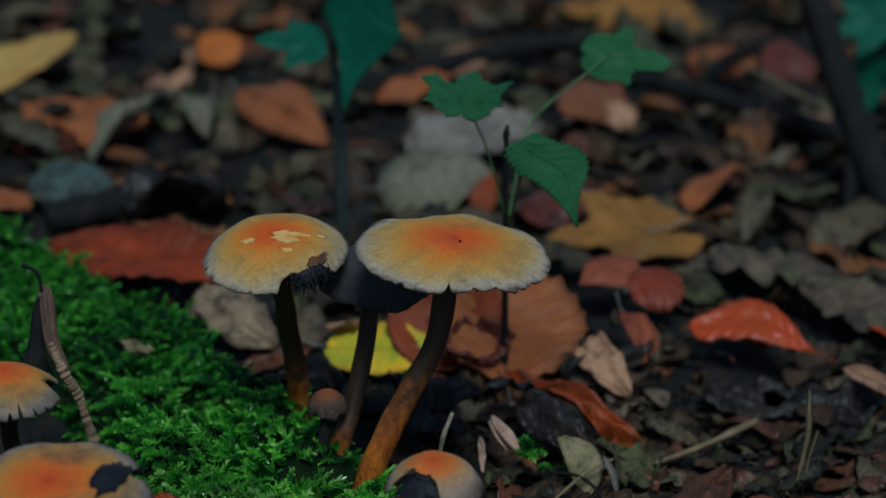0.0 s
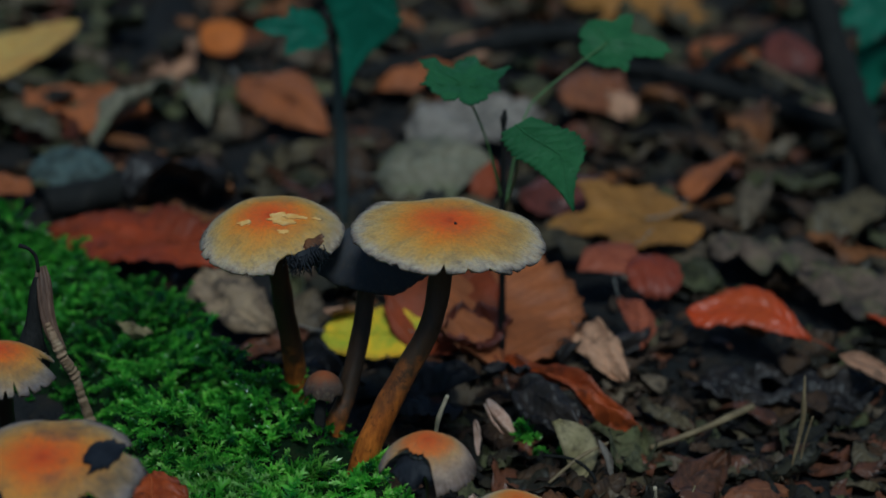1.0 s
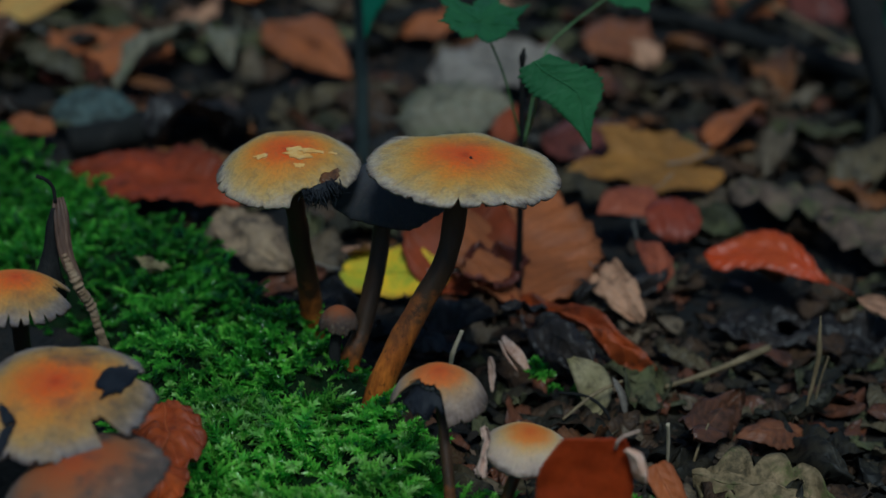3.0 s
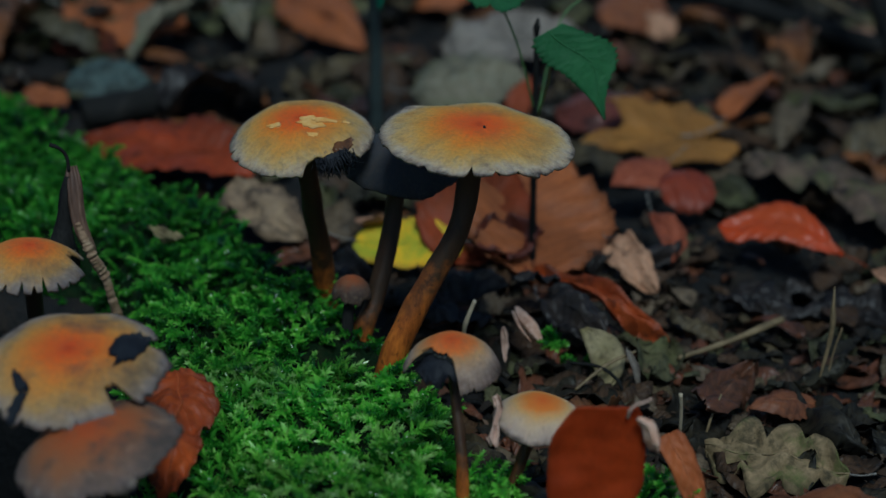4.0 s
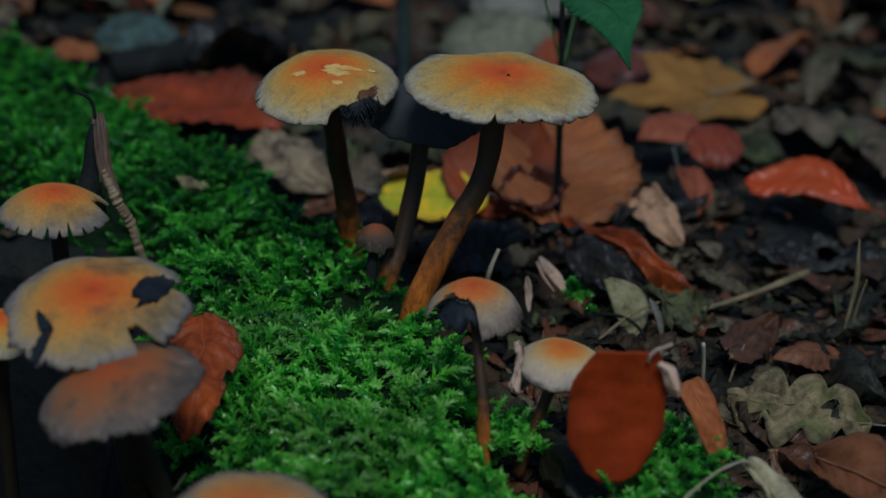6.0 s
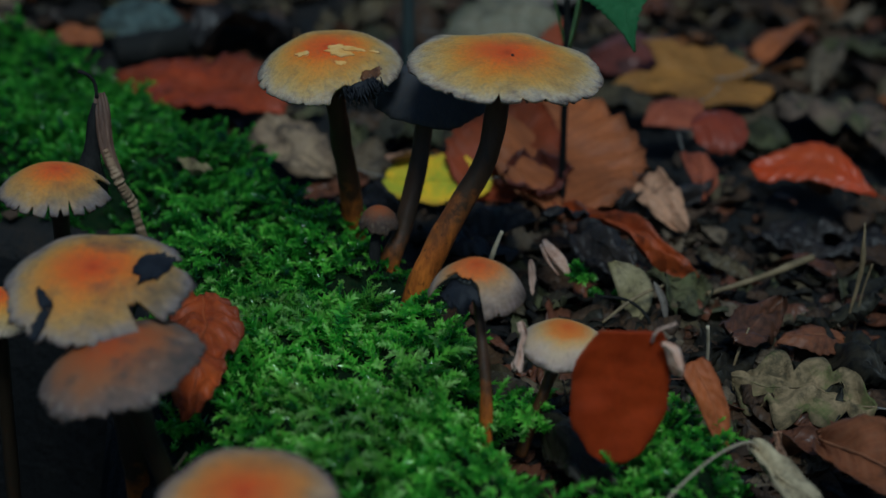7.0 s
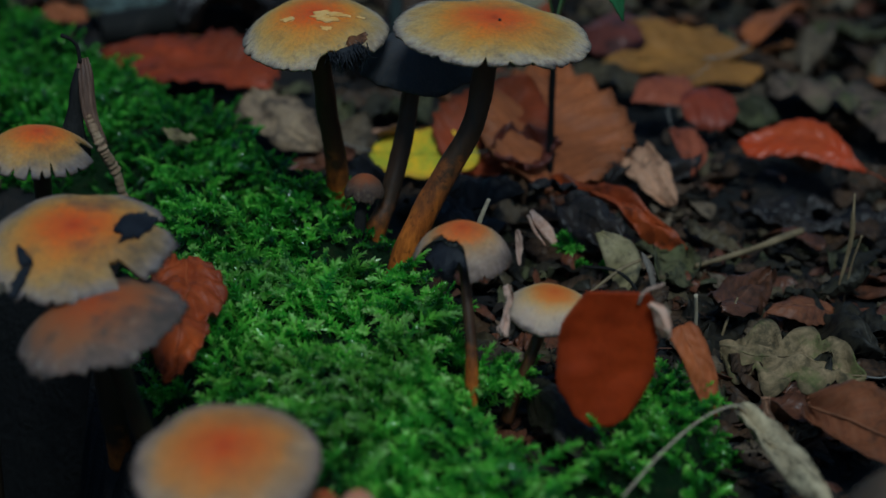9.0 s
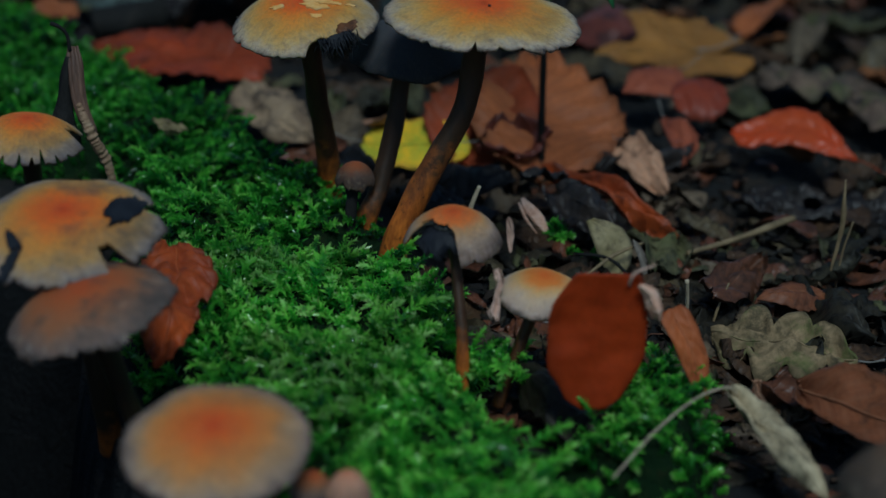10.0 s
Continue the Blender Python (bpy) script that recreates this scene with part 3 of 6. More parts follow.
# ---- mushrooms ----
def cap_shape(radius, height, seed, rimfn, rings=18, spokes=200, droop=0.0, thick=0.0022):
    """Verts and faces of a cap, its rim in the plane z = 0: a domed upper face, a rim and a hollow lower face."""
    verts, faces = [(0, 0, height)], []
    prof = []
    for i in range(1, rings + 1):
        q = (i / rings) ** 0.85
        prof.append((q, 0.0))
    under = []
    for i in range(9):
        q = 0.985 - i / 8 * 0.86
        under.append((q, thick * (0.45 + 1.3 * (1 - q))))
    for q, depth in prof + under:
        for k in range(spokes):
            a = 2 * math.pi * k / spokes
            reach = rimfn(a)
            out = max(q, 1e-3)
            r = radius * out * (1 + (reach - 1) * out ** 2.0)
            rho = r / radius
            z = height * (1 - rho ** 2.3) - droop * max(0, rho - 0.82) ** 2 * 30 - depth
            v = Vector((math.cos(a) * r, math.sin(a) * r, z))
            wob = noise.noise(Vector((math.cos(a) * 1.4, math.sin(a) * 1.4, seed))) * out ** 3 * radius * 0.09
            wob += noise.noise(Vector((v.x, v.y, seed * 0.01)) * 130) * radius * 0.022
            v.z += wob
            verts.append(tuple(v))
    n = len(prof) + len(under)
    for k in range(spokes):
        faces.append((0, 1 + k, 1 + (k + 1) % spokes))
    for i in range(n - 1):
        for k in range(spokes):
            j = (k + 1) % spokes
            faces.append((1 + i * spokes + k, 1 + (i + 1) * spokes + k, 1 + (i + 1) * spokes + j, 1 + i * spokes + j))
    return verts, faces


def ragged(seed, slits=(), bites=(), rough=0.03):
    """How far a cap's rim reaches by direction: a frayed edge, narrow slits (angle, depth) and wider bites (angle, half width, depth)."""
    def reach(a):
        r = 1 + rough * noise.noise(Vector((math.cos(a) * 3, math.sin(a) * 3, seed))) + rough * 0.6 * noise.noise(Vector((math.cos(a) * 14, math.sin(a) * 14, seed + 9)))
        for s, depth in slits:
            d = abs((a - radians(s) + math.pi) % (2 * math.pi) - math.pi)
            r -= depth * max(0, 1 - d / 0.042)
        for s, half, depth in bites:
            d = abs((a - radians(s) + math.pi) % (2 * math.pi) - math.pi)
            f = max(0, 1 - (d / radians(half)) ** 6)
            r -= depth * f * (1 + 0.25 * noise.noise(Vector((a * 5, seed, 2))))
        return max(r, 0.16)
    return reach


def shreds(n, seed, length, spread, material):
    """Fine torn fibres hanging in a loose, uneven row."""
    rng = random.Random(seed)
    verts, faces = [], []
    for i in range(n):
        x = rng.uniform(-spread, spread)
        y, z = rng.uniform(-0.0022, 0.0030), rng.uniform(-0.0016, 0.0012)
        l = length * rng.uniform(0.35, 1.1) * (1 - 0.4 * abs(x / spread) ** 2)
        side = rng.gauss(0, 0.28) * l
        pts = [(x, y, z), (x + side * 0.3, y - l * rng.uniform(0.05, 0.45), z - l * rng.uniform(0.2, 0.5)), (x + side, y - l * rng.uniform(-0.1, 0.5), z - l * rng.uniform(0.6, 1.0))]
        v, f = tube(pts, (l * 0.055, l * 0.045, l * 0.012), 6, 5)
        b = len(verts)
        verts += v
        faces += [tuple(q + b for q in g) for g in f]
    return mesh_of("torn_fringe", verts, faces, material)


def mushroom(label, base, top, radius, height, material, tilt=(0, 0), stem=(0.0035, 0.003), via=(), slits=(), bites=(), seed=1, stalk=None, shade_from=0.62, rough=0.03, droop=0.0, gills=54, fringe=FIBRE):
    """A mushroom: cap, gills and a bent stalk; top is the middle of the cap's rim."""
    ob = thing("mushroom", base, label, "mushroom", "mushroom cluster")
    base, top = Vector(base), Vector(top)
    lean = Matrix.Translation(top - base) @ pose(0, 0, 0, *tilt)
    fn = ragged(seed, slits, bites, rough)
    shape = mesh_of("cap", *cap_shape(radius, height, seed, fn, droop=droop), material)
    shape.materials.append(GILL)
    for f in shape.polygons:
        f.material_index = 1 if f.index >= 200 * 19 else 0
    cap = part("cap", shape, ob, "", lean)
    verts, faces = [], []
    for k in range(gills):
        a = 2 * math.pi * k / gills
        d, s = Vector((math.cos(a), math.sin(a), 0)), Vector((-math.sin(a), math.cos(a), 0)) * radius * 0.008
        far = min(fn(a), fn(a + 0.05), fn(a - 0.05)) * 0.93
        row = []
        for q in (0.14, 0.5 * far + 0.05, far):
            z = height * (1 - q ** 2.3) - 0.0022 * (0.45 + 1.3 * (1 - q)) - droop * max(0, q - 0.82) ** 2 * 30
            dep = radius * (0.06 if q < far else 0.015)
            for w in (-1, 1):
                row += [d * q * radius + s * w + Vector((0, 0, z + 0.0004)), d * q * radius + s * w + Vector((0, 0, z - dep))]
        b = len(verts)
        verts += [tuple(v) for v in row]
        for i in (0, 4):
            faces += [(b + i, b + i + 1, b + i + 5, b + i + 4), (b + i + 2, b + i + 6, b + i + 7, b + i + 3), (b + i + 1, b + i + 3, b + i + 7, b + i + 5)]
    tagged(part("gills", mesh_of("gills", verts, faces, GILL, None, False), ob, "olive-black gills", lean), kind="stuff")
    rng = random.Random(seed + 400)
    hv, hf = [], []
    for k in range(int(5000 * radius) + 40):
        a = rng.uniform(0, 2 * math.pi)
        d, s = Vector((math.cos(a), math.sin(a), 0)), Vector((-math.sin(a), math.cos(a), 0))
        e = fn(a) * rng.uniform(0.93, 0.995)
        wob = noise.noise(Vector((math.cos(a) * 1.4, math.sin(a) * 1.4, seed))) * radius * 0.09
        c = d * radius * e + Vector((0, 0, height * (1 - min(1, e) ** 2.3) + wob - droop * 0.97 + 0.0002))
        l = rng.uniform(0.0004, 0.0012) * min(1, 0.25 + radius / 0.03)
        w = s * l * 0.07
        tip = c + d * l * rng.uniform(0.5, 1.0) + s * rng.uniform(-0.5, 0.5) * l + Vector((0, 0, -l * rng.uniform(0.1, 0.9)))
        b = len(hv)
        hv += [tuple(c - w), tuple(c + w), tuple(c + Vector((0, 0, l * 0.12))), tuple(tip)]
        hf += [(b, b + 1, b + 3), (b + 1, b + 2, b + 3), (b + 2, b, b + 3)]
    tagged(part("rim_fringe", mesh_of("rim_fringe", hv, hf, fringe, None, False), ob, "fine grey fibrous fringe of the rim", lean), kind="stuff")
    under = (top - base) + (lean.to_3x3() @ Vector((0, 0, height - 0.0022)))
    pts = [Vector((0, 0, 0))] + [Vector(v) - base for v in via] + [under]
    part("stalk", tube_mesh("stalk", stalk or stalk_material("stalk_skin", under.z, shade_from), pts, (stem[0] * 1.15, stem[0], stem[1], stem[1] * 1.1), 26, 14, 0.18, seed), ob)
    return ob, cap, lean


def cap_patch(name, radius, height, spots, material, seed, lift=0.00035):
    """A thin irregular piece of skin that follows a cap's dome: spots as (angle, share of the radius, half length, half width, turn)."""
    rng = random.Random(seed)
    verts, faces, rim = [], [], []
    a, q, long, wide, turn = spots
    n = 30
    off = rng.uniform(0, 30)
    cx, cy = q * radius * math.cos(radians(a)), q * radius * math.sin(radians(a))
    for ring in (0.0, 0.35, 0.7, 1.0):
        for k in range(n if ring else 1):
            b = 2 * math.pi * k / n
            w = ring * (1 + (0.7 if material is FLESH else 0.55) * noise.noise(Vector((math.cos(b) * 1.8, math.sin(b) * 1.8, off))) + 0.25 * noise.noise(Vector((math.cos(b) * 6, math.sin(b) * 6, off))))
            lx, ly = long * math.cos(b) * w, wide * math.sin(b) * w
            x = cx + lx * math.cos(radians(turn)) - ly * math.sin(radians(turn))
            y = cy + lx * math.sin(radians(turn)) + ly * math.cos(radians(turn))
            r = math.hypot(x, y) / radius
            z = height * (1 - min(r, 1.05) ** 2.3) + noise.noise(Vector((x, y, seed * 0.01)) * 130) * radius * 0.022 + lift * (1.2 + (ring > 0.9) * rng.uniform(-0.5, 1.6))
            if material is FLESH:
                z += 0.00025 * noise.noise(Vector((x, y, 0.3)) * 420) * (ring > 0) + 0.0001
            verts.append((x, y, z))
    for k in range(n):
        j = (k + 1) % n
        faces.append((0, 1 + k, 1 + j))
        for r in (0, 1):
            faces.append((1 + r * n + k, 1 + (r + 1) * n + k, 1 + (r + 1) * n + j, 1 + r * n + j))
    top = verts + [(x, y, z - 0.0004) for x, y, z in verts]
    m = len(verts)
    low = [tuple(i + m for i in reversed(f)) for f in faces]
    ring = [1 + 2 * n + k for k in range(n)]
    side = [(x, x + m, y + m, y) for x, y in zip(ring[::-1], ring[::-1][1:] + ring[::-1][:1])]
    return mesh_of(name, top, faces + low + side, material)


# ---- the setting: forest floor, moss bank ----
def bump_at(x, y, s, k=0.0):
    return noise.noise(Vector((x * s, y * s, k)))


BANK = [(-0.86, 0.62), (-0.60, 0.47), (-0.40, 0.36), (-0.202, 0.238), (-0.166, 0.192), (-0.131, 0.157), (-0.100, 0.130), (-0.081, 0.096), (-0.061, 0.069), (-0.041, 0.044), (-0.027, 0.020),
        (-0.010, -0.010), (-0.002, -0.034), (0.001, -0.056), (0.001, -0.080), (0.014, -0.106), (0.027, -0.133), (0.039, -0.148), (0.054, -0.158), (0.085, -0.173), (0.10, -0.27),
        (-0.015, -0.27), (-0.022, -0.185), (-0.046, -0.160), (-0.066, -0.132), (-0.080, -0.098), (-0.098, -0.050), (-0.110, -0.014), (-0.1145, 0.014), (-0.126, 0.050), (-0.146, 0.072), (-0.22, 0.080), (-0.40, 0.10), (-0.62, 0.20), (-0.88, 0.42)]
HOLE = [(-0.250, -0.02), (-0.215, 0.058), (-0.154, 0.060), (-0.133, 0.046), (-0.121, 0.010), (-0.118, -0.030), (-0.107, -0.070), (-0.098, -0.100), (-0.086, -0.110), (-0.070, -0.138), (-0.050, -0.166), (-0.032, -0.190), (-0.034, -0.235), (-0.060, -0.285), (-0.120, -0.315), (-0.190, -0.300), (-0.240, -0.240), (-0.255, -0.160)]
TUFT = [(0.028, -0.116), (0.043, -0.092), (0.055, -0.050), (0.067, -0.062), (0.074, -0.098), (0.067, -0.130), (0.048, -0.134), (0.037, -0.126)]


def inside(poly, x, y):
    """Signed distance to a plan's outline, positive inside."""
    best, odd = 1e9, False
    for (ax, ay), (bx, by) in zip(poly, poly[1:] + poly[:1]):
        dx, dy = bx - ax, by - ay
        f = min(1, max(0, ((x - ax) * dx + (y - ay) * dy) / (dx * dx + dy * dy)))
        best = min(best, math.hypot(x - ax - f * dx, y - ay - f * dy))
        if (ay > y) != (by > y) and x < ax + (y - ay) / (by - ay) * dx:
            odd = not odd
    return best if odd else -best


def step_up(v):
    v = min(1, max(0, v))
    return v * v * (3 - 2 * v)


def hollow(x, y, cx, cy, rx, ry, deep):
    return -deep * math.exp(-((x - cx) / rx) ** 2 - ((y - cy) / ry) ** 2)


def floor_at(x, y):
    near = max(0.0, 1 - math.hypot(x, y - 0.3) / 3.0)
    z = -0.004 + near * (0.004 * bump_at(x, y, 14) + 0.0022 * bump_at(x, y, 60, 3)) + (1 - near) * 0.05 * bump_at(x, y, 0.8, 5)
    z -= 0.22 * step_up(inside(HOLE, x, y) / 0.028)
    z += hollow(x, y, 0.130, 0.112, 0.036, 0.024, 0.026)
    z += hollow(x, y, 0.010, -0.108, 0.012, 0.018, 0.006)
    z += hollow(x, y, 0.040, -0.146, 0.022, 0.010, 0.022)
    return z


def bank_at(x, y):
    d = inside(BANK, x, y)
    h = 0.021 * step_up((d + 0.006) / 0.022) - 0.006
    h += (0.010 * bump_at(x, y, 25, 7) + 0.0050 * bump_at(x, y, 66, 9)) * step_up(d / 0.02) + 0.002 * bump_at(x, y, 70, 1)
    h += 0.0065 * math.exp(-((x + 0.024) / 0.012) ** 2 - ((y + 0.024) / 0.010) ** 2)
    return h, d


def tuft_at(x, y):
    d = inside(TUFT, x, y)
    return 0.0215 * step_up((d + 0.006) / 0.018) - 0.006 + 0.003 * bump_at(x, y, 40, 4), d


def spread(lo, hi, fine, reach):
    """Grid lines: fine between lo and hi, wider and wider out to reach."""
    out = list(np.arange(lo, hi + fine / 2, fine))
    s = fine
    while out[-1] < reach:
        s *= 1.35
        out.append(out[-1] + s)
    s = fine
    while out[0] > -reach:
        s *= 1.35
        out.insert(0, out[0] - s)
    return out


xs, ys = spread(-0.5, 0.5, 0.007, 60), spread(-0.35, 1.0, 0.007, 60)
gv = [(x, y, floor_at(x, y)) for y in ys for x in xs]
gf = [(j * len(xs) + i, j * len(xs) + i + 1, (j + 1) * len(xs) + i + 1, (j + 1) * len(xs) + i) for j in range(len(ys) - 1) for i in range(len(xs) - 1)]
ground_mesh = mesh_of("ground", gv, gf, SOIL)
ground_mesh.materials.append(HOLE_SHADE)
# sunken ground takes the soil with shade painted in
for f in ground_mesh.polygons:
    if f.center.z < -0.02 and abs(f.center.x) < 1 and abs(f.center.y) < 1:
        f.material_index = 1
tagged(new("ground", ground_mesh), "dark damp forest soil under fallen leaves", "ground", kind="structure")


def mound(name, fn, box, fine, label):
    """A raised cushion of peat that carries the moss."""
    nx, ny = int((box[1] - box[0]) / fine), int((box[3] - box[2]) / fine)
    idx, verts, faces = {}, [], []
    for j in range(ny + 1):
        for i in range(nx + 1):
            x, y = box[0] + i * fine, box[2] + j * fine
            h, d = fn(x, y)
            if d > -0.012:
                idx[i, j] = len(verts)
                verts.append((x, y, h if d > -0.006 else min(h, floor_at(x, y) - 0.002)))
    for (i, j) in idx:
        q = [(i, j), (i + 1, j), (i + 1, j + 1), (i, j + 1)]
        if all(k in idx for k in q):
            faces.append(tuple(idx[k] for k in q))
    ob = new(name, mesh_of(name, verts, faces, MOSSBED))
    return tagged(ob, label, "moss", kind="structure")


def moss_fronds(name, spots, seed, parent, leaflets=34):
    """Feathery moss shoots: each a bent axis set all round with small pointed leaves, closest at its bright tip."""
    rng = np.random.default_rng(seed)
    n = len(spots)
    sp = np.array([s[:3] for s in spots])
    size = np.array([s[3] for s in spots])[:, None]
    az = np.array([[4.0 * bump_at(s[0], s[1], 24, 12)] for s in spots]) + 4.4 + rng.uniform(-1.9, 1.9, (n, 1))
    drift = rng.uniform(0.5, 1.75, (n, 1))
    d = np.concatenate([np.cos(az), np.sin(az), np.zeros((n, 1))], 1)
    up = np.array([[0.0, 0.0, 1.0]])
    allv, alluv = [], []
    # young, paler shoots on the crown of the bank; spots of light painted into their tone
    young = np.exp(-((sp[:, :1] + 0.030) / 0.036) ** 2 - ((sp[:, 1:2] + 0.085) / 0.045) ** 2) + 0.75 * np.exp(-((sp[:, :1] + 0.077) / 0.022) ** 2 - ((sp[:, 1:2] + 0.050) / 0.030) ** 2)
    young *= 0.7 + 0.6 * np.array([[bump_at(p[0], p[1], 90, 21)] for p in sp])
    # shade behind the stalks is painted in: tone falls toward the back
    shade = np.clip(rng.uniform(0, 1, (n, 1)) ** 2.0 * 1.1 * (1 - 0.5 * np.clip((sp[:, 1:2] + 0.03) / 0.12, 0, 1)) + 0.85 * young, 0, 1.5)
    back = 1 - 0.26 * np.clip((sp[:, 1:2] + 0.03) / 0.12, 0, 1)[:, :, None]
    spin = rng.uniform(0, 6.3, (n, 1))
    thin = rng.uniform(0.75, 1.25, (n, 1))
    for k in range(leaflets):
        f = k / (leaflets - 1)
        s = 0.22 + 0.78 * f ** 0.8
        lean = drift * s * 1.25
        along = d * np.sin(lean) + up * np.cos(lean)
        c = sp + (d * (1 - np.cos(lean)) + up * np.sin(lean)) / (drift * 1.25) * size
        side = np.cross(d, up)
        nrm = np.cross(side, along)
        a = spin + k * 2.4 + rng.uniform(-0.3, 0.3, (n, 1))
        out = side * np.cos(a) * 1.15 + nrm * np.sin(a) * 0.85
        out /= np.linalg.norm(out, axis=1, keepdims=True)
        open_out = (0.82 - 0.45 * f ** 3) * rng.uniform(0.65, 1.35, (n, 1))
        way = out * np.sin(open_out) + along * np.cos(open_out)
        ln = 0.0022 * thin * (0.75 + 0.5 * size / 0.012) * (1.0 - 0.42 * f ** 2) * rng.uniform(0.7, 1.25, (n, 1))
        wide = np.cross(way, along)
        wide /= np.linalg.norm(wide, axis=1, keepdims=True) + 1e-9
        keel = np.cross(wide, way)
        mid = c + way * ln * 0.40 + keel * ln * 0.10
        tip = c + way * ln - keel * ln * 0.10
        allv.append(np.stack([c, mid + wide * ln * 0.20, tip, mid - wide * ln * 0.20], 1))
        # shade between shoots put into the tone: dark foot, bright tip
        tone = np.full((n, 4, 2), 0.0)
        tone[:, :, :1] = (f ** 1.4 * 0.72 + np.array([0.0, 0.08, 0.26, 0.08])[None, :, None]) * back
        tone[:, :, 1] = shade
        alluv.append(tone)
    v = np.stack(allv, 1).reshape(-1, 3)
    uv = np.stack(alluv, 1).reshape(-1, 2)
    m = len(v) // 4
    me = bpy.data.meshes.new(name)
    me.vertices.add(len(v))
    me.vertices.foreach_set("co", v.astype(np.float32).ravel())
    me.loops.add(m * 6)
    me.polygons.add(m * 2)
    q = np.arange(m)[:, None] * 4
    tri = (q + np.array([[0, 1, 2, 0, 2, 3]])).astype(np.int32)
    me.loops.foreach_set("vertex_index", tri.ravel())
    me.polygons.foreach_set("loop_start", np.arange(0, m * 6, 3, dtype=np.int32))
    me.polygons.foreach_set("loop_total", np.full(m * 2, 3, dtype=np.int32))
    layer = me.uv_layers.new(name="UVMap")
    layer.data.foreach_set("uv", uv[tri.ravel()].astype(np.float32).ravel())
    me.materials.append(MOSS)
    me.update()
    me.validate()
    ob = new(name, me)
    ob.parent = parent
    return tagged(ob, "feathery bright green moss shoots", kind="stuff")


def sow(fn, box, gap, seed, lo, hi, edge=-0.004):
    rng = random.Random(seed)
    out = []
    y = box[2]
    while y < box[3]:
        x = box[0]
        while x < box[1]:
            px, py = x + rng.uniform(-gap, gap) * 0.6, y + rng.uniform(-gap, gap) * 0.6
            h, d = fn(px, py)
            sparse = 0.45 * step_up((py + 0.02) / 0.03) * step_up((0.035 - d) / 0.03) * (px > -0.05 - py) * step_up((0.17 - py) / 0.04) + 1.2 * max(0, 1 - math.hypot(px + 0.039, py + 0.002) / 0.010)
            if d > edge and bump_at(px, py, 120, 2) + 0.5 * rng.random() > -0.06 + sparse:
                clump = 0.92 + 0.55 * bump_at(px, py, 70, 8)
                tall = 1.5 if rng.random() < 0.10 else 1.0
                out.append((px, py, h - 0.003, rng.uniform(lo, hi) * clump * tall * (0.75 + 0.25 * step_up(d / 0.01))))
            x += gap
        y += gap
    return out


bank = mound("moss_bank", bank_at, (-0.90, 0.12, -0.28, 0.66), 0.005, "long bank of dark peat covered in green moss")
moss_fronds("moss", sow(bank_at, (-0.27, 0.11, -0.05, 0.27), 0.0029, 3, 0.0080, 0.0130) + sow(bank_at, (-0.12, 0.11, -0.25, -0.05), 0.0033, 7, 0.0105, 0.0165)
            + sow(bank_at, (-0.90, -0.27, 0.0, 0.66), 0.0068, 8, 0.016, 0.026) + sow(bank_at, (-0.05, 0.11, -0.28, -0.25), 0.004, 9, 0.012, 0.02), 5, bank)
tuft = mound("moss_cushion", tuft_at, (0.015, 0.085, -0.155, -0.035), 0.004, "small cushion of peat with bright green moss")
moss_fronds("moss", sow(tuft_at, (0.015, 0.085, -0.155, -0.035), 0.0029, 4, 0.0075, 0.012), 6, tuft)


def round_patch(cx, cy, r, z):
    def fn(x, y):
        return z, r - math.hypot(x - cx, y - cy)
    return fn


for k, (cx, cy, r, z) in enumerate([(0.030, 0.026, 0.0045, 0.013), (0.033, 0.019, 0.0035, 0.008), (0.010, -0.076, 0.008, 0.012), (0.040, 0.028, 0.005, 0.004), (-0.006, -0.094, 0.008, 0.014)]):
    sprig = moss_fronds("moss_sprig", sow(round_patch(cx, cy, r, z), (cx - r, cx + r, cy - r, cy + r), 0.0026, 20 + k, 0.008, 0.014), 30 + k, None)
    tagged(sprig, "small sprig of green moss among dead leaves", "moss", kind="stuff")


# ---- the mushroom cluster ----
def cap_mat(k, radius, stops=CAP_STOPS, fibre=0.5, blotch=0.0, dust=1.0):
    return cap_material("cap_skin_" + k, radius, stops, fibre, blotch, dust)


TORN_STOPS = [(0.0, (0.50, 0.07, 0.008)), (0.12, (0.62, 0.10, 0.012)), (0.42, (0.62, 0.17, 0.030)), (0.62, (0.52, 0.28, 0.11)), (0.84, (0.42, 0.29, 0.20)), (0.96, (0.24, 0.17, 0.14)), (1.04, (0.05, 0.04, 0.037))]
BROWN_STOPS = [(0.0, (0.42, 0.065, 0.012)), (0.35, (0.36, 0.085, 0.020)), (0.66, (0.28, 0.105, 0.040)), (0.84, (0.19, 0.11, 0.075)), (0.96, (0.12, 0.088, 0.080)), (1.04, (0.03, 0.026, 0.027))]
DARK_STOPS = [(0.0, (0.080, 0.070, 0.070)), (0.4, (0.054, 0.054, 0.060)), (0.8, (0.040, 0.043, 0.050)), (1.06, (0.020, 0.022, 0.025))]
BLUSH_STOPS = [(0.0, (0.58, 0.060, 0.006)), (0.10, (0.64, 0.095, 0.010)), (0.34, (0.63, 0.15, 0.020)), (0.62, (0.58, 0.22, 0.045)), (0.80, (0.46, 0.26, 0.115)), (0.91, (0.34, 0.23, 0.155)), (0.97, (0.18, 0.13, 0.11)), (1.04, (0.05, 0.04, 0.037))]
PALE_STOPS = [(0.0, (0.64, 0.12, 0.012)), (0.36, (0.64, 0.20, 0.03)), (0.58, (0.62, 0.36, 0.13)), (0.78, (0.58, 0.41, 0.26)), (0.97, (0.48, 0.36, 0.28)), (1.06, (0.12, 0.09, 0.075))]

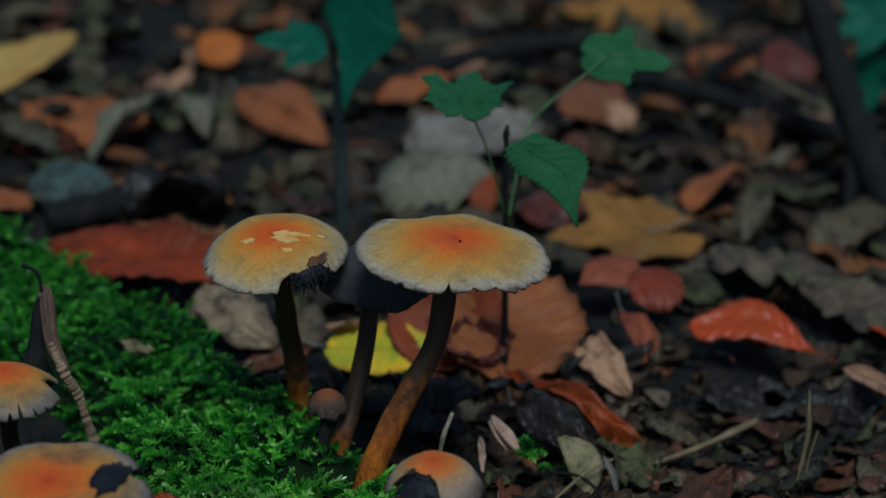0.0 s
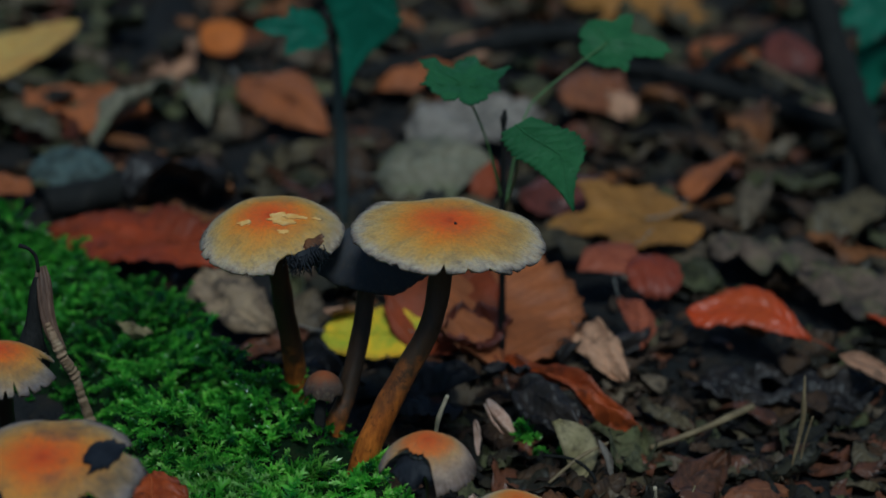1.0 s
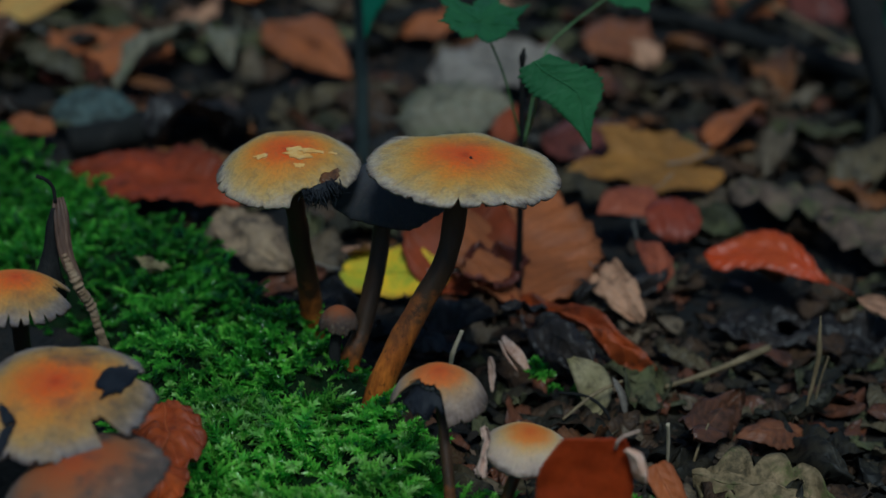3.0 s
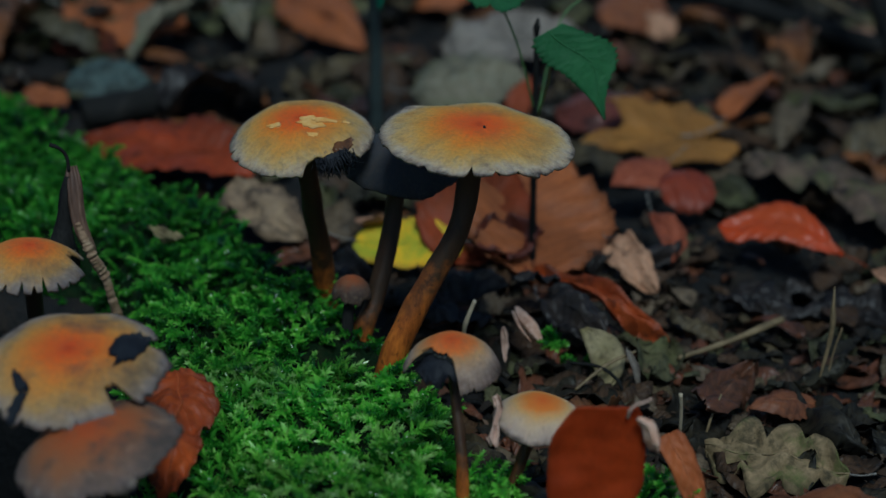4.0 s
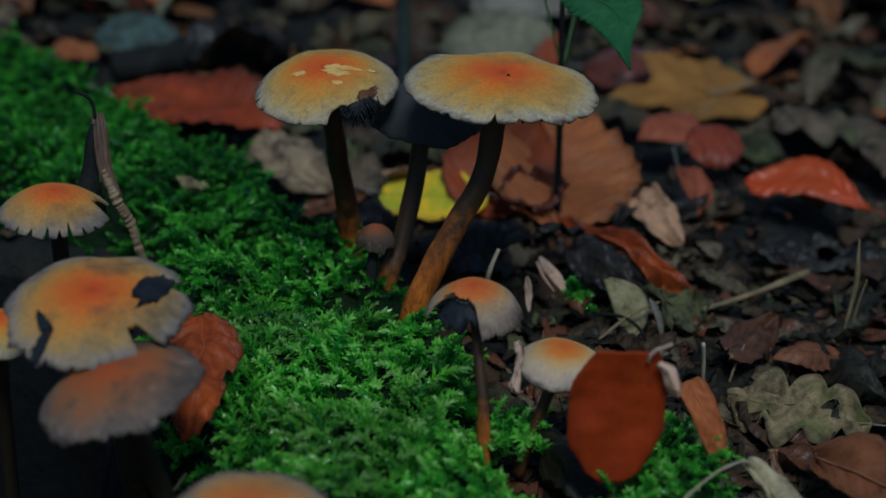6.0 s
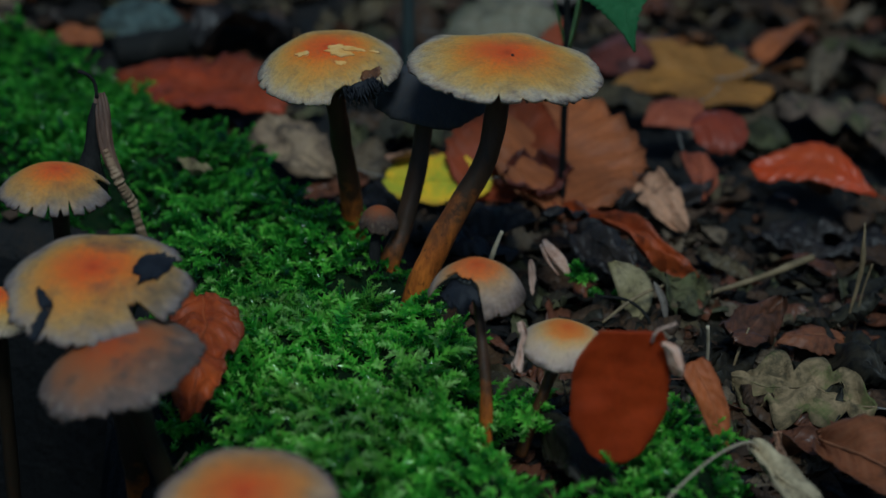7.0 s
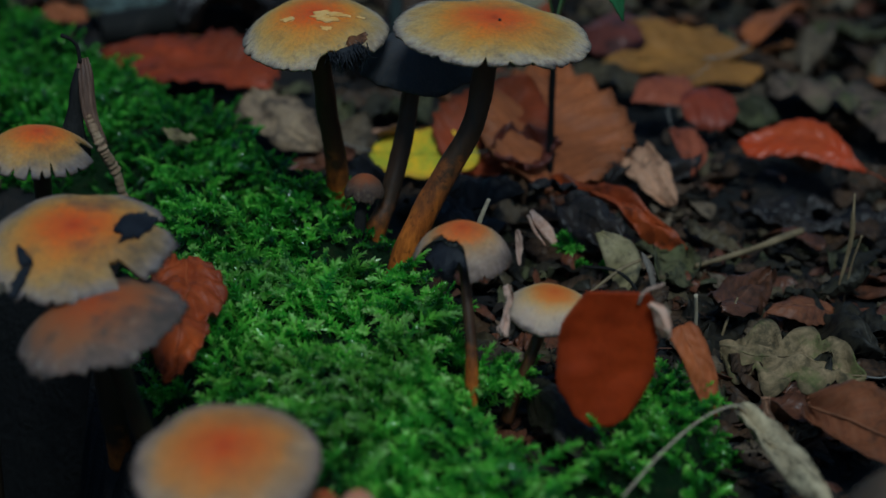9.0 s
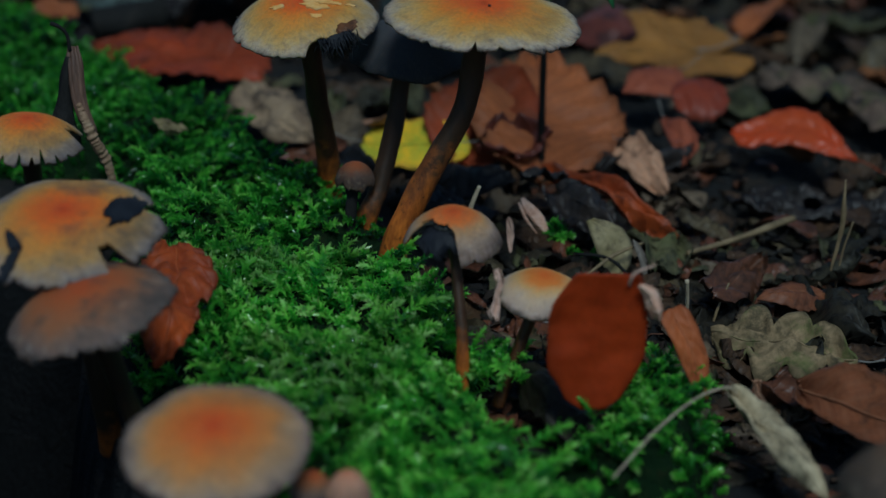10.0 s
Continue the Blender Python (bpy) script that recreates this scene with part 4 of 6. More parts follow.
# the broad cap in the middle
ob, cap, lean = mushroom("broad mushroom with orange-centred buff cap on curved stalk", (-0.0285, -0.010, 0.004), (-0.0015, 0.0, 0.0934), 0.0308, 0.0054, cap_mat("a", 0.0308, CAP_STOPS, 0.4, 0.28), (3.5, 2.5, 0), (0.0041, 0.0036),
                         [(-0.0226, -0.011, 0.027), (-0.0146, -0.008, 0.046), (-0.0058, -0.003, 0.064), (-0.0036, 0.0, 0.078)], [(268, 0.17), (283, 0.06), (312, 0.06), (325, 0.05), (240, 0.05), (345, 0.04), (297, 0.04)], seed=3, rough=0.04, shade_from=0.42)
part("speck", tube_mesh("speck", CHAR, [(0.0016, -0.0025, 0.0056), (0.0018, -0.0032, 0.0053)], (0.0004, 0.0005), 4, 6), ob, "small dark speck", lean)

# the cap beside it, torn and blackened at its edge
ob, cap, lean = mushroom("mushroom with torn blackened rim and peeling orange centre", (-0.0520, 0.044, 0.006), (-0.0595, 0.021, 0.0824), 0.0238, 0.0082, cap_mat("b", 0.0238, CAP_STOPS, 0.4, 0.28), (12, -5, 0), (0.0037, 0.0033),
                         [(-0.0530, 0.037, 0.030), (-0.0557, 0.027, 0.056), (-0.0573, 0.022, 0.070)], [(200, 0.12), (215, 0.05), (255, 0.05)], [(303, 26, 0.20)], seed=5, shade_from=0.24)
for k, spot in enumerate([(-40, 0.20, 0.0046, 0.0030, 12), (-8, 0.36, 0.0036, 0.0016, 10), (206, 0.36, 0.0022, 0.0012, -10), (-60, 0.44, 0.0016, 0.0010, 0), (2, 0.64, 0.0016, 0.0007, 15)]):
    part("flake", cap_patch("flake", 0.0238, 0.0082, spot, FLESH, k + 5, 0.00006), ob, "pale curling flake of cap skin", lean)
part("torn_skin", cap_patch("torn_skin", 0.0238, 0.0082, (-50, 0.86, 0.0052, 0.0014, 36), CHAR, 43, 0.0001), ob, "blackened torn skin at the rim", lean)
part("torn_skin", cap_patch("torn_skin", 0.0238, 0.0082, (-36, 0.78, 0.0048, 0.0018, 48), STALK_DARK, 47, 0.0001), ob, "browned skin beside the tear", lean)
part("torn_fringe", shreds(260, 8, 0.0070, 0.0066, CHAR), ob, "black torn fibres under the rim", lean @ Matrix.Translation((0.0125, -0.0150, 0.0022)) @ pose(0, 0, 0, 0, 0, 32))

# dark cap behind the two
mushroom("dark mushroom under two pale caps", (-0.0392, 0.012, 0.008), (-0.0262, 0.032, 0.0705), 0.0200, 0.0125, cap_mat("c", 0.0200, DARK_STOPS, 0.2, 0.2, 0.2), (6, 0, 0), (0.0034, 0.0031), [(-0.0356, 0.012, 0.0213), (-0.0331, 0.016, 0.0285), (-0.0300, 0.024, 0.0436), (-0.0285, 0.030, 0.0578)], seed=9, shade_from=0.15, rough=0.02, fringe=CHAR)

# young ones at the foot of the cluster
mushroom("tiny brown button mushroom between taller stalks", (-0.042, 0.004, 0.010), (-0.0405, 0.010, 0.0345), 0.0066, 0.0050, cap_mat("d", 0.0072, [(0.0, (0.30, 0.070, 0.018)), (0.45, (0.20, 0.062, 0.024)), (0.80, (0.055, 0.030, 0.024)), (1.03, (0.03, 0.022, 0.018))], 0.7, 0.4), (5, 0, 0), (0.0022, 0.0018), [], seed=11, gills=24, stalk=BARK, droop=0.0014, rough=0.08, fringe=CHAR)
for bx, by, tx, ty, tz, r in [(-0.0425, 0.008, -0.0415, 0.010, 0.0205, 0.0016), (-0.0385, 0.010, -0.0360, 0.014, 0.0235, 0.0024)]:
    stub = tagged(new("mushroom_stub", tube_mesh("mushroom_stub", STALK, [(0, 0, 0), ((tx - bx) * 0.45, (ty - by) * 0.5, (tz - 0.008) * 0.5), (tx - bx, ty - by, tz - 0.008)], (r * 1.1, r, r * 0.7), 16, 12, 0.3, 4)), "short orange broken mushroom stalk in moss", "mushroom", "mushroom cluster")
    stub.location = (bx, by, 0.008)

# small torn cap, hollow side showing
ob, cap, lean = mushroom("small mushroom with torn-open orange cap on thin stalk", (0.002, -0.089, 0.004), (-0.0040, -0.071, 0.0492), 0.0142, 0.0085, cap_mat("f", 0.0142, TORN_STOPS, 0.5, 0.3), (6, -3, 0), (0.0018, 0.0016), [(0.001, -0.086, 0.024), (-0.002, -0.077, 0.040)],
         [(300, 0.05)], [(238, 44, 0.74)], seed=14, droop=0.0016, shade_from=0.36)
part("torn_flesh", cap_patch("torn_flesh", 0.0142, 0.0085, (238, 0.42, 0.0068, 0.0046, 148), CHAR, 61, -0.0020), ob, "blackened flesh inside the tear", lean)

# pale rounded one behind the upright red leaf
mushroom("small pale mushroom with orange crown behind red leaf", (0.012, -0.078, 0.000), (0.0225, -0.070, 0.0328), 0.0138, 0.0066, cap_mat("g", 0.0130, PALE_STOPS, 0.25, 0.0, 0.35), (3, 4, 0), (0.0018, 0.0017), [(0.016, -0.075, 0.014)], seed=16, stalk=STALK_DARK, droop=0.0005, rough=0.015)

# the group by the hollow
mushroom("mushroom with frayed rim beside curled brown leaf", (-0.1140, 0.024, 0.004), (-0.1330, -0.045, 0.0592), 0.0172, 0.0078, cap_mat("h", 0.0172, NEAR_STOPS, 0.35, 0.55), (3, 2, 0), (0.003, 0.0026), [(-0.1270, -0.004, 0.010), (-0.1325, -0.036, 0.034)], [(276, 0.26), (300, 0.30), (289, 0.12), (258, 0.12), (316, 0.16), (330, 0.10), (243, 0.10)], [(14, 17, 0.34)], seed=18, rough=0.05, shade_from=-0.4)
ob, cap, lean = mushroom("broad mushroom with bitten rim and glowing orange centre", (-0.096, -0.099, -0.012), (-0.1050, -0.1085, 0.0592), 0.0252, 0.0066, cap_mat("i", 0.0252, NEAR_STOPS, 0.35, 0.65), (12.5, -2, 0), (0.0034, 0.003), [(-0.098, -0.108, 0.018)],
                         [(285, 0.06), (250, 0.10), (268, 0.05)], [(26, 6, 0.16), (318, 8, 0.34), (205, 16, 0.07), (90, 14, 0.05)], seed=20, rough=0.08, shade_from=0.05)
part("torn_skin", cap_patch("torn_skin", 0.0252, 0.0066, (12, 0.62, 0.0086, 0.0033, 78), CHAR, 53, 0.0004), ob, "blackened patch where skin is torn", lean)
part("torn_skin", cap_patch("torn_skin", 0.0252, 0.0066, (230, 0.66, 0.0046, 0.0015, 304), CHAR, 57, 0.0004), ob, "blackened split in the skin", lean)
part("torn_skin", cap_patch("torn_skin", 0.0252, 0.0066, (243, 0.88, 0.0040, 0.0018, 250), CHAR, 59, 0.0003), ob, "blackened split in the skin", lean)
mushroom("brownish mushroom tilted beneath a broader cap", (-0.082, -0.108, -0.012), (-0.0935, -0.1310, 0.0466), 0.0222, 0.0084, cap_mat("j", 0.0222, BROWN_STOPS, 0.4, 0.9), (6, -14, 0), (0.0032, 0.0028), [(-0.084, -0.122, 0.010)], seed=22, rough=0.09, shade_from=0.05)
mushroom("pale mushroom with orange centre close to moss", (-0.036, -0.172, -0.004), (-0.0500, -0.1900, 0.0440), 0.0216, 0.0060, cap_mat("k", 0.0216, BLUSH_STOPS, 0.5, 0.25), (12, -2, 0), (0.0034, 0.003), [(-0.044, -0.182, 0.012)], seed=24, rough=0.02)
mushroom("small orange mushroom half hidden behind larger cap", (-0.150, -0.030, floor_at(-0.150, -0.030) - 0.002), (-0.1395, -0.0880, 0.038), 0.0125, 0.007, cap_mat("l", 0.0125, CAP_STOPS, 0.4), (4, 3, 0), (0.0025, 0.0022), [], seed=26, shade_from=-0.4)
mushroom("small pinkish button mushroom in moss", (-0.021, -0.186, 0.010), (-0.0200, -0.187, 0.0320), 0.0056, 0.006, cap_mat("m", 0.0058, [(0.0, (0.56, 0.20, 0.09)), (0.6, (0.55, 0.28, 0.17)), (1.03, (0.30, 0.17, 0.12))], 0.2), (0, 0, 0), (0.002, 0.0018), [], seed=28, gills=20)
mushroom("small brown button mushroom in moss", (-0.029, -0.180, 0.010), (-0.0290, -0.181, 0.0285), 0.0055, 0.005, cap_mat("n", 0.0055, BROWN_STOPS, 0.2), (0, 0, 0), (0.002, 0.0018), [], seed=29, gills=20)
mushroom("dull grey-brown mushroom among litter", (0.101, -0.188, 0.000), (0.1025, -0.190, 0.0465), 0.0125, 0.010, cap_mat("o", 0.0125, [(0.0, (0.14, 0.07, 0.03)), (0.5, (0.085, 0.06, 0.042)), (1.03, (0.03, 0.026, 0.024))], 0.2), (0, 0, 0), (0.0022, 0.002), [], seed=30, gills=30)


# ---- leaves that stand out ----
leaf("beech_leaf", (-0.178, 0.212, 0.007), (-0.097, 0.177, 0.013), 0.046, RUSTWET, "large flat rust-red beech leaf beside moss", (0.10, [(0, 0.05), (0.12, 0.45), (0.35, 0.9), (0.6, 1.0), (0.85, 0.85), (0.96, 0.5), (1, 0.2)], [(0, 0.05), (0.15, 0.5), (0.4, 0.9), (0.7, 1.0), (0.9, 0.75), (1, 0.2)]), roll=12, bend=-8, cup=12, wave=0.4, ridge=0.5, nu=60, nv=17)
leaf("yellow_leaf", (-0.049, 0.120, 0.007), (-0.007, 0.109, 0.010), 0.024, YELLOW, "yellow leaf with green flush on dark litter", "broad", roll=34, bend=-8, cup=12, wave=0.25)
leaf("beech_leaf", (0.022, 0.094, 0.004), (0.016, 0.165, 0.030), 0.066, ORANGE, "large orange-brown beech leaf with clear ribs", roll=6, bend=-12, cup=-8, wave=0.4, ridge=3.0)
leaf("beech_leaf", (-0.013, 0.104, 0.006), (0.010, 0.142, 0.035), 0.046, RUST, "pinkish brown beech leaf partly covered", roll=0, face=(0, -1, 0.8), bend=6, cup=12, wave=0.5, ridge=0.5)
leaf("crumpled_leaf", (-0.0035, 0.102, 0.017), (0.0230, 0.109, 0.021), 0.030, DEEP, "crumpled dark red-brown leaf", "ragged", roll=28, bend=50, cup=70, wave=1.6)
leaf("beech_leaf", (0.0730, 0.174, 0.016), (0.0955, 0.178, 0.018), 0.027, GLOSSRED, "glossy dark red leaf folded over", "broad", face=(0, -0.45, 0.9), bend=-20, cup=-34, wave=0.6, stalk=0.006)
leaf("beech_leaf", (0.0770, 0.200, 0.020), (0.0530, 0.176, 0.016), 0.030, BLUSHRED, "pinkish red beech leaf on litter", (0.05, [(0, 0.1), (0.3, 0.95), (0.6, 1.0), (0.85, 0.5), (1, 0.05)], [(0, 0.1), (0.3, 0.5), (0.7, 0.5), (1, 0.05)]), bend=-16, cup=-14, wave=0.5, face=(0, -0.3, 1))
leaf("beech_leaf", (0.1431, 0.1299, 0.010), (0.0950, 0.1447, 0.013), 0.0385, RED, "bright wet red beech leaf arched over a hollow", (0.012, [(0, 0.05), (0.2, 0.10), (0.4, 0.13), (0.55, 0.15), (0.62, 0.30), (0.68, 0.20), (0.8, 0.40), (0.9, 0.36), (1, 0.03)],
     [(0, 0.05), (0.1, 0.2), (0.2, 0.50), (0.4, 0.92), (0.55, 1.0), (0.7, 0.82), (0.8, 0.56), (0.93, 0.25), (1, 0.03)]), face=(0, -0.55, 0.83), bend=-12, cup=-18, wave=0.18, ridge=0.6, stalk=0.010, rib=RUST, stalk_bend=(0.1, -0.3), nu=50, nv=17)
leaf("maple_leaf", (0.101, 0.262, 0.012), (0.041, 0.238, 0.014), 0.066, MAPLE, "ochre maple leaf lying on litter", "maple", roll=-16, bend=10, cup=14, wave=0.5, stalk=0.02)
leaf("beech_leaf", (0.022, 0.084, 0.012), (0.069, 0.050, 0.003), 0.0088, CRINKLE, "folded orange-red leaf lying on edge", roll=10, bend=-26, cup=40, wave=1.1, stalk=0.006, rib=RUST)
leaf("curled_leaf", (0.0372, 0.0222, 0.020), (0.0470, 0.0150, 0.001), 0.027, CREAM, "curled cream leaf with olive stain", (0.01, [(0, 0.15), (0.12, 0.5), (0.3, 0.85), (0.5, 1.0), (0.7, 0.95), (0.88, 0.6), (1, 0.1)], [(0, 0.05), (0.5, 0.12), (1, 0.05)]), bend=-16, cup=-50, wave=0.3, stalk=0, face=(0.15, -1, 0.55))
leaf("curled_leaf", (0.0525, 0.018, 0.016), (0.0575, 0.013, 0.004), 0.0035, WHITISH, "pale rolled leaf edge among litter", "willow", roll=20, bend=-30, cup=80, wave=0.3, stalk=0)
leaf("curled_leaf", (0.050, 0.118, 0.014), (0.068, 0.094, 0.004), 0.020, TAN, "pale pink-tan curled leaf", "ragged", roll=30, bend=-34, cup=60, wave=0.9, stalk=0.004)
roll_leaf = thing("curled_leaf", (0.0145, 0.032, 0.0225), "small glossy pink rolled leaf among moss", "leaf", "fallen leaves")
part("roll", tube_mesh("roll", ROLLED, [(0, 0, 0), (0.0022, -0.0015, -0.0030), (0.0060, -0.0034, -0.0066), (0.0095, -0.0050, -0.0105)], (0.0006, 0.0019, 0.0018, 0.0008), 26, 12, 1.1, 9), roll_leaf)
part("lip", tube_mesh("lip", ROLLED, [(-0.0010, -0.0020, -0.0010), (0.0020, -0.0050, -0.0056), (0.0060, -0.0066, -0.0100)], (0.0003, 0.0006, 0.0002), 18, 8, 1.2, 11), roll_leaf, "bleached outer lip of the roll")
leaf("curled_leaf", (0.0105, 0.020, 0.020), (0.0120, 0.015, 0.009), 0.0032, BLUSH, "narrow pale leaf edge behind small mushroom", "ragged", roll=0, face=(-0.3, -1, 0.6), bend=14, cup=-60, wave=0.6, stalk=0)
leaf("curled_leaf", (0.150, 0.108, 0.013), (0.172, 0.086, 0.009), 0.009, TAN, "narrow pale curled leaf edge", "willow", roll=30, bend=-20, cup=50, wave=0.4, stalk=0)
leaf("oak_leaf", (0.121, -0.038, 0.004), (0.077, -0.027, 0.004), 0.036, LICHEN, "beige oak leaf with patches of green algae", "oak", face=(0, -0.3, 1), bend=-10, cup=-8, wave=0.9, nu=48, stalk=0.008)
leaf("oak_leaf", (0.158, -0.066, -0.001), (0.114, -0.058, -0.002), 0.036, MOTTLE, "mottled olive oak leaf on litter", "oak", roll=-4, bend=8, cup=10, wave=0.6, stalk=0)
leaf("beech_leaf", (0.0975, -0.074, 0.012), (0.139, -0.118, 0.014), 0.026, BROWN, "folded brown leaf with pale midrib", roll=30, bend=-14, cup=48, wave=0.5, stalk=0)
leaf("dead_leaf", (0.0755, -0.0985, 0.0200), (0.0985, -0.138, 0.0130), 0.0110, TATTER, "bleached tattered leaf with long pale stalk", "ragged", roll=0, bend=-12, cup=14, wave=0.6, stalk=0, face=(0.1, -0.5, 1))
leaf("curled_leaf", (0.0853, -0.082, 0.0170), (0.0862, -0.090, 0.0085), 0.0050, TAN, "small pale pink leaf scrap", (0.1, [(0, 0.3), (0.3, 0.2), (0.6, 0.9), (1, 0.1)], [(0, 0.8), (0.25, 0.6), (0.6, 0.5), (1, 0.1)]), bend=24, cup=50, wave=1.0, stalk=0, face=(-0.1, -1, 0.7))
leaf("beech_leaf", (0.0588, -0.079, 0.0355), (0.0705, -0.090, 0.0135), 0.0100, NARROW, "narrow orange-brown leaf leaning on moss", (0.02, [(0, 0.6), (0.06, 0.9), (0.3, 1.0), (0.6, 0.8), (0.85, 0.5), (1, 0.1)], [(0, 0.5), (0.08, 0.9), (0.3, 0.8), (0.6, 0.7), (0.85, 0.5), (1, 0.1)]), face=(0.35, -1, 0.5), bend=-14, cup=26, wave=0.4, stalk=0.0, rib=PALESTEM)
front = leaf("beech_leaf", (0.0372, -0.105, 0.0562), (0.0384, -0.108, 0.0170), 0.0266, FRONTRED, "upright red-brown leaf standing against small mushroom", (0.02, [(0, 0.72), (0.015, 0.84), (0.2, 0.95), (0.4, 1.0), (0.62, 0.98), (0.8, 0.74), (0.93, 0.5), (1, 0.15)],
             [(0, 0.46), (0.015, 0.54), (0.22, 0.96), (0.3, 1.0), (0.66, 1.02), (0.74, 0.95), (0.84, 0.72), (0.94, 0.58), (1, 0.25)]), face=(0.1, -1, 0.3), bend=10, cup=12, wave=0.2, stalk=0, ridge=0.0, midrib=0.35, nu=40, nv=17)
back = front.matrix_world.inverted()
part("leaf_stalk", tube_mesh("leaf_stalk", BLUSH, [back @ Vector(p) for p in [(0.0448, -0.1055, 0.0535), (0.0452, -0.107, 0.0565), (0.0465, -0.107, 0.0582), (0.0486, -0.107, 0.0592), (0.0508, -0.107, 0.0604)]], (0.0005, 0.0005, 0.0004, 0.0004, 0.0003), 20, 7), front, "curved pinkish leaf stalk")
roll_end = thing("curled_leaf", (0.0474, -0.1075, 0.0545), "pale pink rolled end of dry leaf", "leaf", "fallen leaves")
part("roll", tube_mesh("roll", ROLLED, [(0, 0, 0), (0.0030, 0.0006, -0.0026), (0.0044, 0.0004, -0.0062), (0.0048, 0.0006, -0.0092)], (0.0006, 0.0018, 0.0023, 0.0010), 26, 12, 0.8, 3), roll_end)
part("lip", tube_mesh("lip", ROLLED, [(0.0034, -0.0014, -0.0030), (0.0056, -0.0016, -0.0062), (0.0062, -0.0010, -0.0092)], (0.0003, 0.0009, 0.0004), 18, 8, 0.6, 5), roll_end, "bleached outer lip of the roll")
leaf("beech_leaf", (-0.0865, -0.061, 0.035), (-0.0795, -0.107, 0.020), 0.0290, CRINKLE, "crinkled orange leaf half sunk in moss", (0.03, [(0, 0.3), (0.1, 0.7), (0.3, 1.0), (0.42, 0.85), (0.55, 0.55), (0.65, 0.65), (0.75, 0.55), (0.9, 0.35), (1, 0.15)],
     [(0, 0.2), (0.15, 0.6), (0.35, 0.6), (0.6, 0.55), (0.8, 0.5), (1, 0.2)]), face=(0.1, -0.55, 0.85), bend=-14, cup=-30, wave=0.7, stalk=0, ridge=2.0, nu=54, nv=15)
leaf("curled_leaf", (-0.102, 0.148, 0.018), (-0.070, 0.122, 0.006), 0.030, BEIGE, "dull beige leaf at edge of moss", "ragged", roll=20, bend=20, cup=30, wave=0.9, stalk=0)
leaf("curled_leaf", (-0.036, 0.120, 0.018), (-0.050, 0.128, 0.012), 0.014, TAN, "pale pink leaf scrap behind stalks", "ragged", roll=10, bend=20, cup=30, wave=0.7, stalk=0)
leaf("curled_leaf", (-0.119, 0.062, 0.031), (-0.106, 0.058, 0.030), 0.006, CREAM, "small pale leaf scrap on moss", "ragged", roll=10, bend=40, cup=60, wave=1.4, stalk=0)
leaf("curled_leaf", (0.0098, -0.076, 0.0425), (0.0092, -0.084, 0.030), 0.0052, BLUSH, "pale pink leaf scrap beside small mushroom", (0.15, [(0, 0.2), (0.2, 1.0), (0.45, 0.25), (0.7, 0.5), (1, 0.7)], [(0, 0.6), (0.3, 0.3), (0.6, 0.4), (0.85, 0.9), (1, 0.2)]), bend=24, cup=60, wave=1.4, stalk=0, face=(-0.2, -1, 0.8), nu=36)
# further back
leaf("yellow_leaf", (-0.269, 0.448, 0.012), (-0.230, 0.525, 0.024), 0.050, PALEGOLD, "large pale yellow leaf lying on litter", (0.05, [(0, 0.5), (0.4, 0.6), (0.75, 0.45), (1, 0.05)], [(0, 0.6), (0.4, 0.75), (0.75, 0.5), (1, 0.05)]), face=(0, -0.3, 1), bend=-8, cup=10, wave=0.25)
leaf("beech_leaf", (-0.160, 0.548, 0.006), (-0.136, 0.560, 0.016), 0.034, HOT, "small bright orange leaf on litter", roll=30, bend=-30, cup=-20, wave=0.3)
leaf("beech_leaf", (-0.124, 0.460, 0.012), (-0.070, 0.383, 0.008), 0.042, ORANGE, "tan-orange beech leaf on litter", roll=20, bend=-20, cup=-20, wave=0.4)
leaf("beech_leaf", (-0.236, 0.420, 0.010), (-0.164, 0.386, 0.014), 0.052, ORANGE, "broad brown leaf with raised edge", roll=14, bend=14, cup=24, wave=0.7)
leaf("curled_leaf", (-0.232, 0.372, 0.005), (-0.198, 0.372, 0.006), 0.040, DEEP, "red-brown leaf curled into a cup", "ragged", roll=40, bend=70, cup=110, wave=0.4, stalk=0)
leaf("curled_leaf", (-0.220, 0.285, 0.008), (-0.200, 0.264, 0.006), 0.020, ORANGE, "small orange leaf beside moss", "ragged", roll=10, bend=10, cup=10, wave=0.5)
leaf("curled_leaf", (-0.206, 0.294, 0.006), (-0.166, 0.298, 0.010), 0.040, GREYG, "grey-green glossy dead leaf", "ragged", roll=22, bend=-40, cup=-40, wave=0.6, stalk=0)
leaf("curled_leaf", (-0.186, 0.347, 0.004), (-0.157, 0.432, 0.012), 0.022, OLIVE, "long greyed curled leaf", "willow", roll=-20, bend=-20, cup=60, wave=0.6, stalk=0)
leaf("curled_leaf", (-0.140, 0.440, 0.008), (-0.130, 0.372, 0.010), 0.022, OLIVE, "greyed olive leaf arched on litter", "willow", roll=20, bend=-40, cup=50, wave=0.6, stalk=0)
leaf("curled_leaf", (-0.176, 0.478, 0.004), (-0.164, 0.540, 0.014), 0.026, TAN, "small beige dead leaf on litter", "ragged", roll=10, bend=20, cup=30, wave=0.7)
leaf("curled_leaf", (-0.040, 0.312, 0.008), (0.016, 0.318, 0.012), 0.060, OLIVE, "large pale olive leaf on litter", "ragged", roll=18, bend=-30, cup=-24, wave=0.7)
leaf("curled_leaf", (-0.022, 0.362, 0.008), (0.040, 0.420, 0.012), 0.062, WHITISH, "large bleached cream leaf on litter", "ragged", roll=10, bend=-20, cup=-20, wave=1.0)
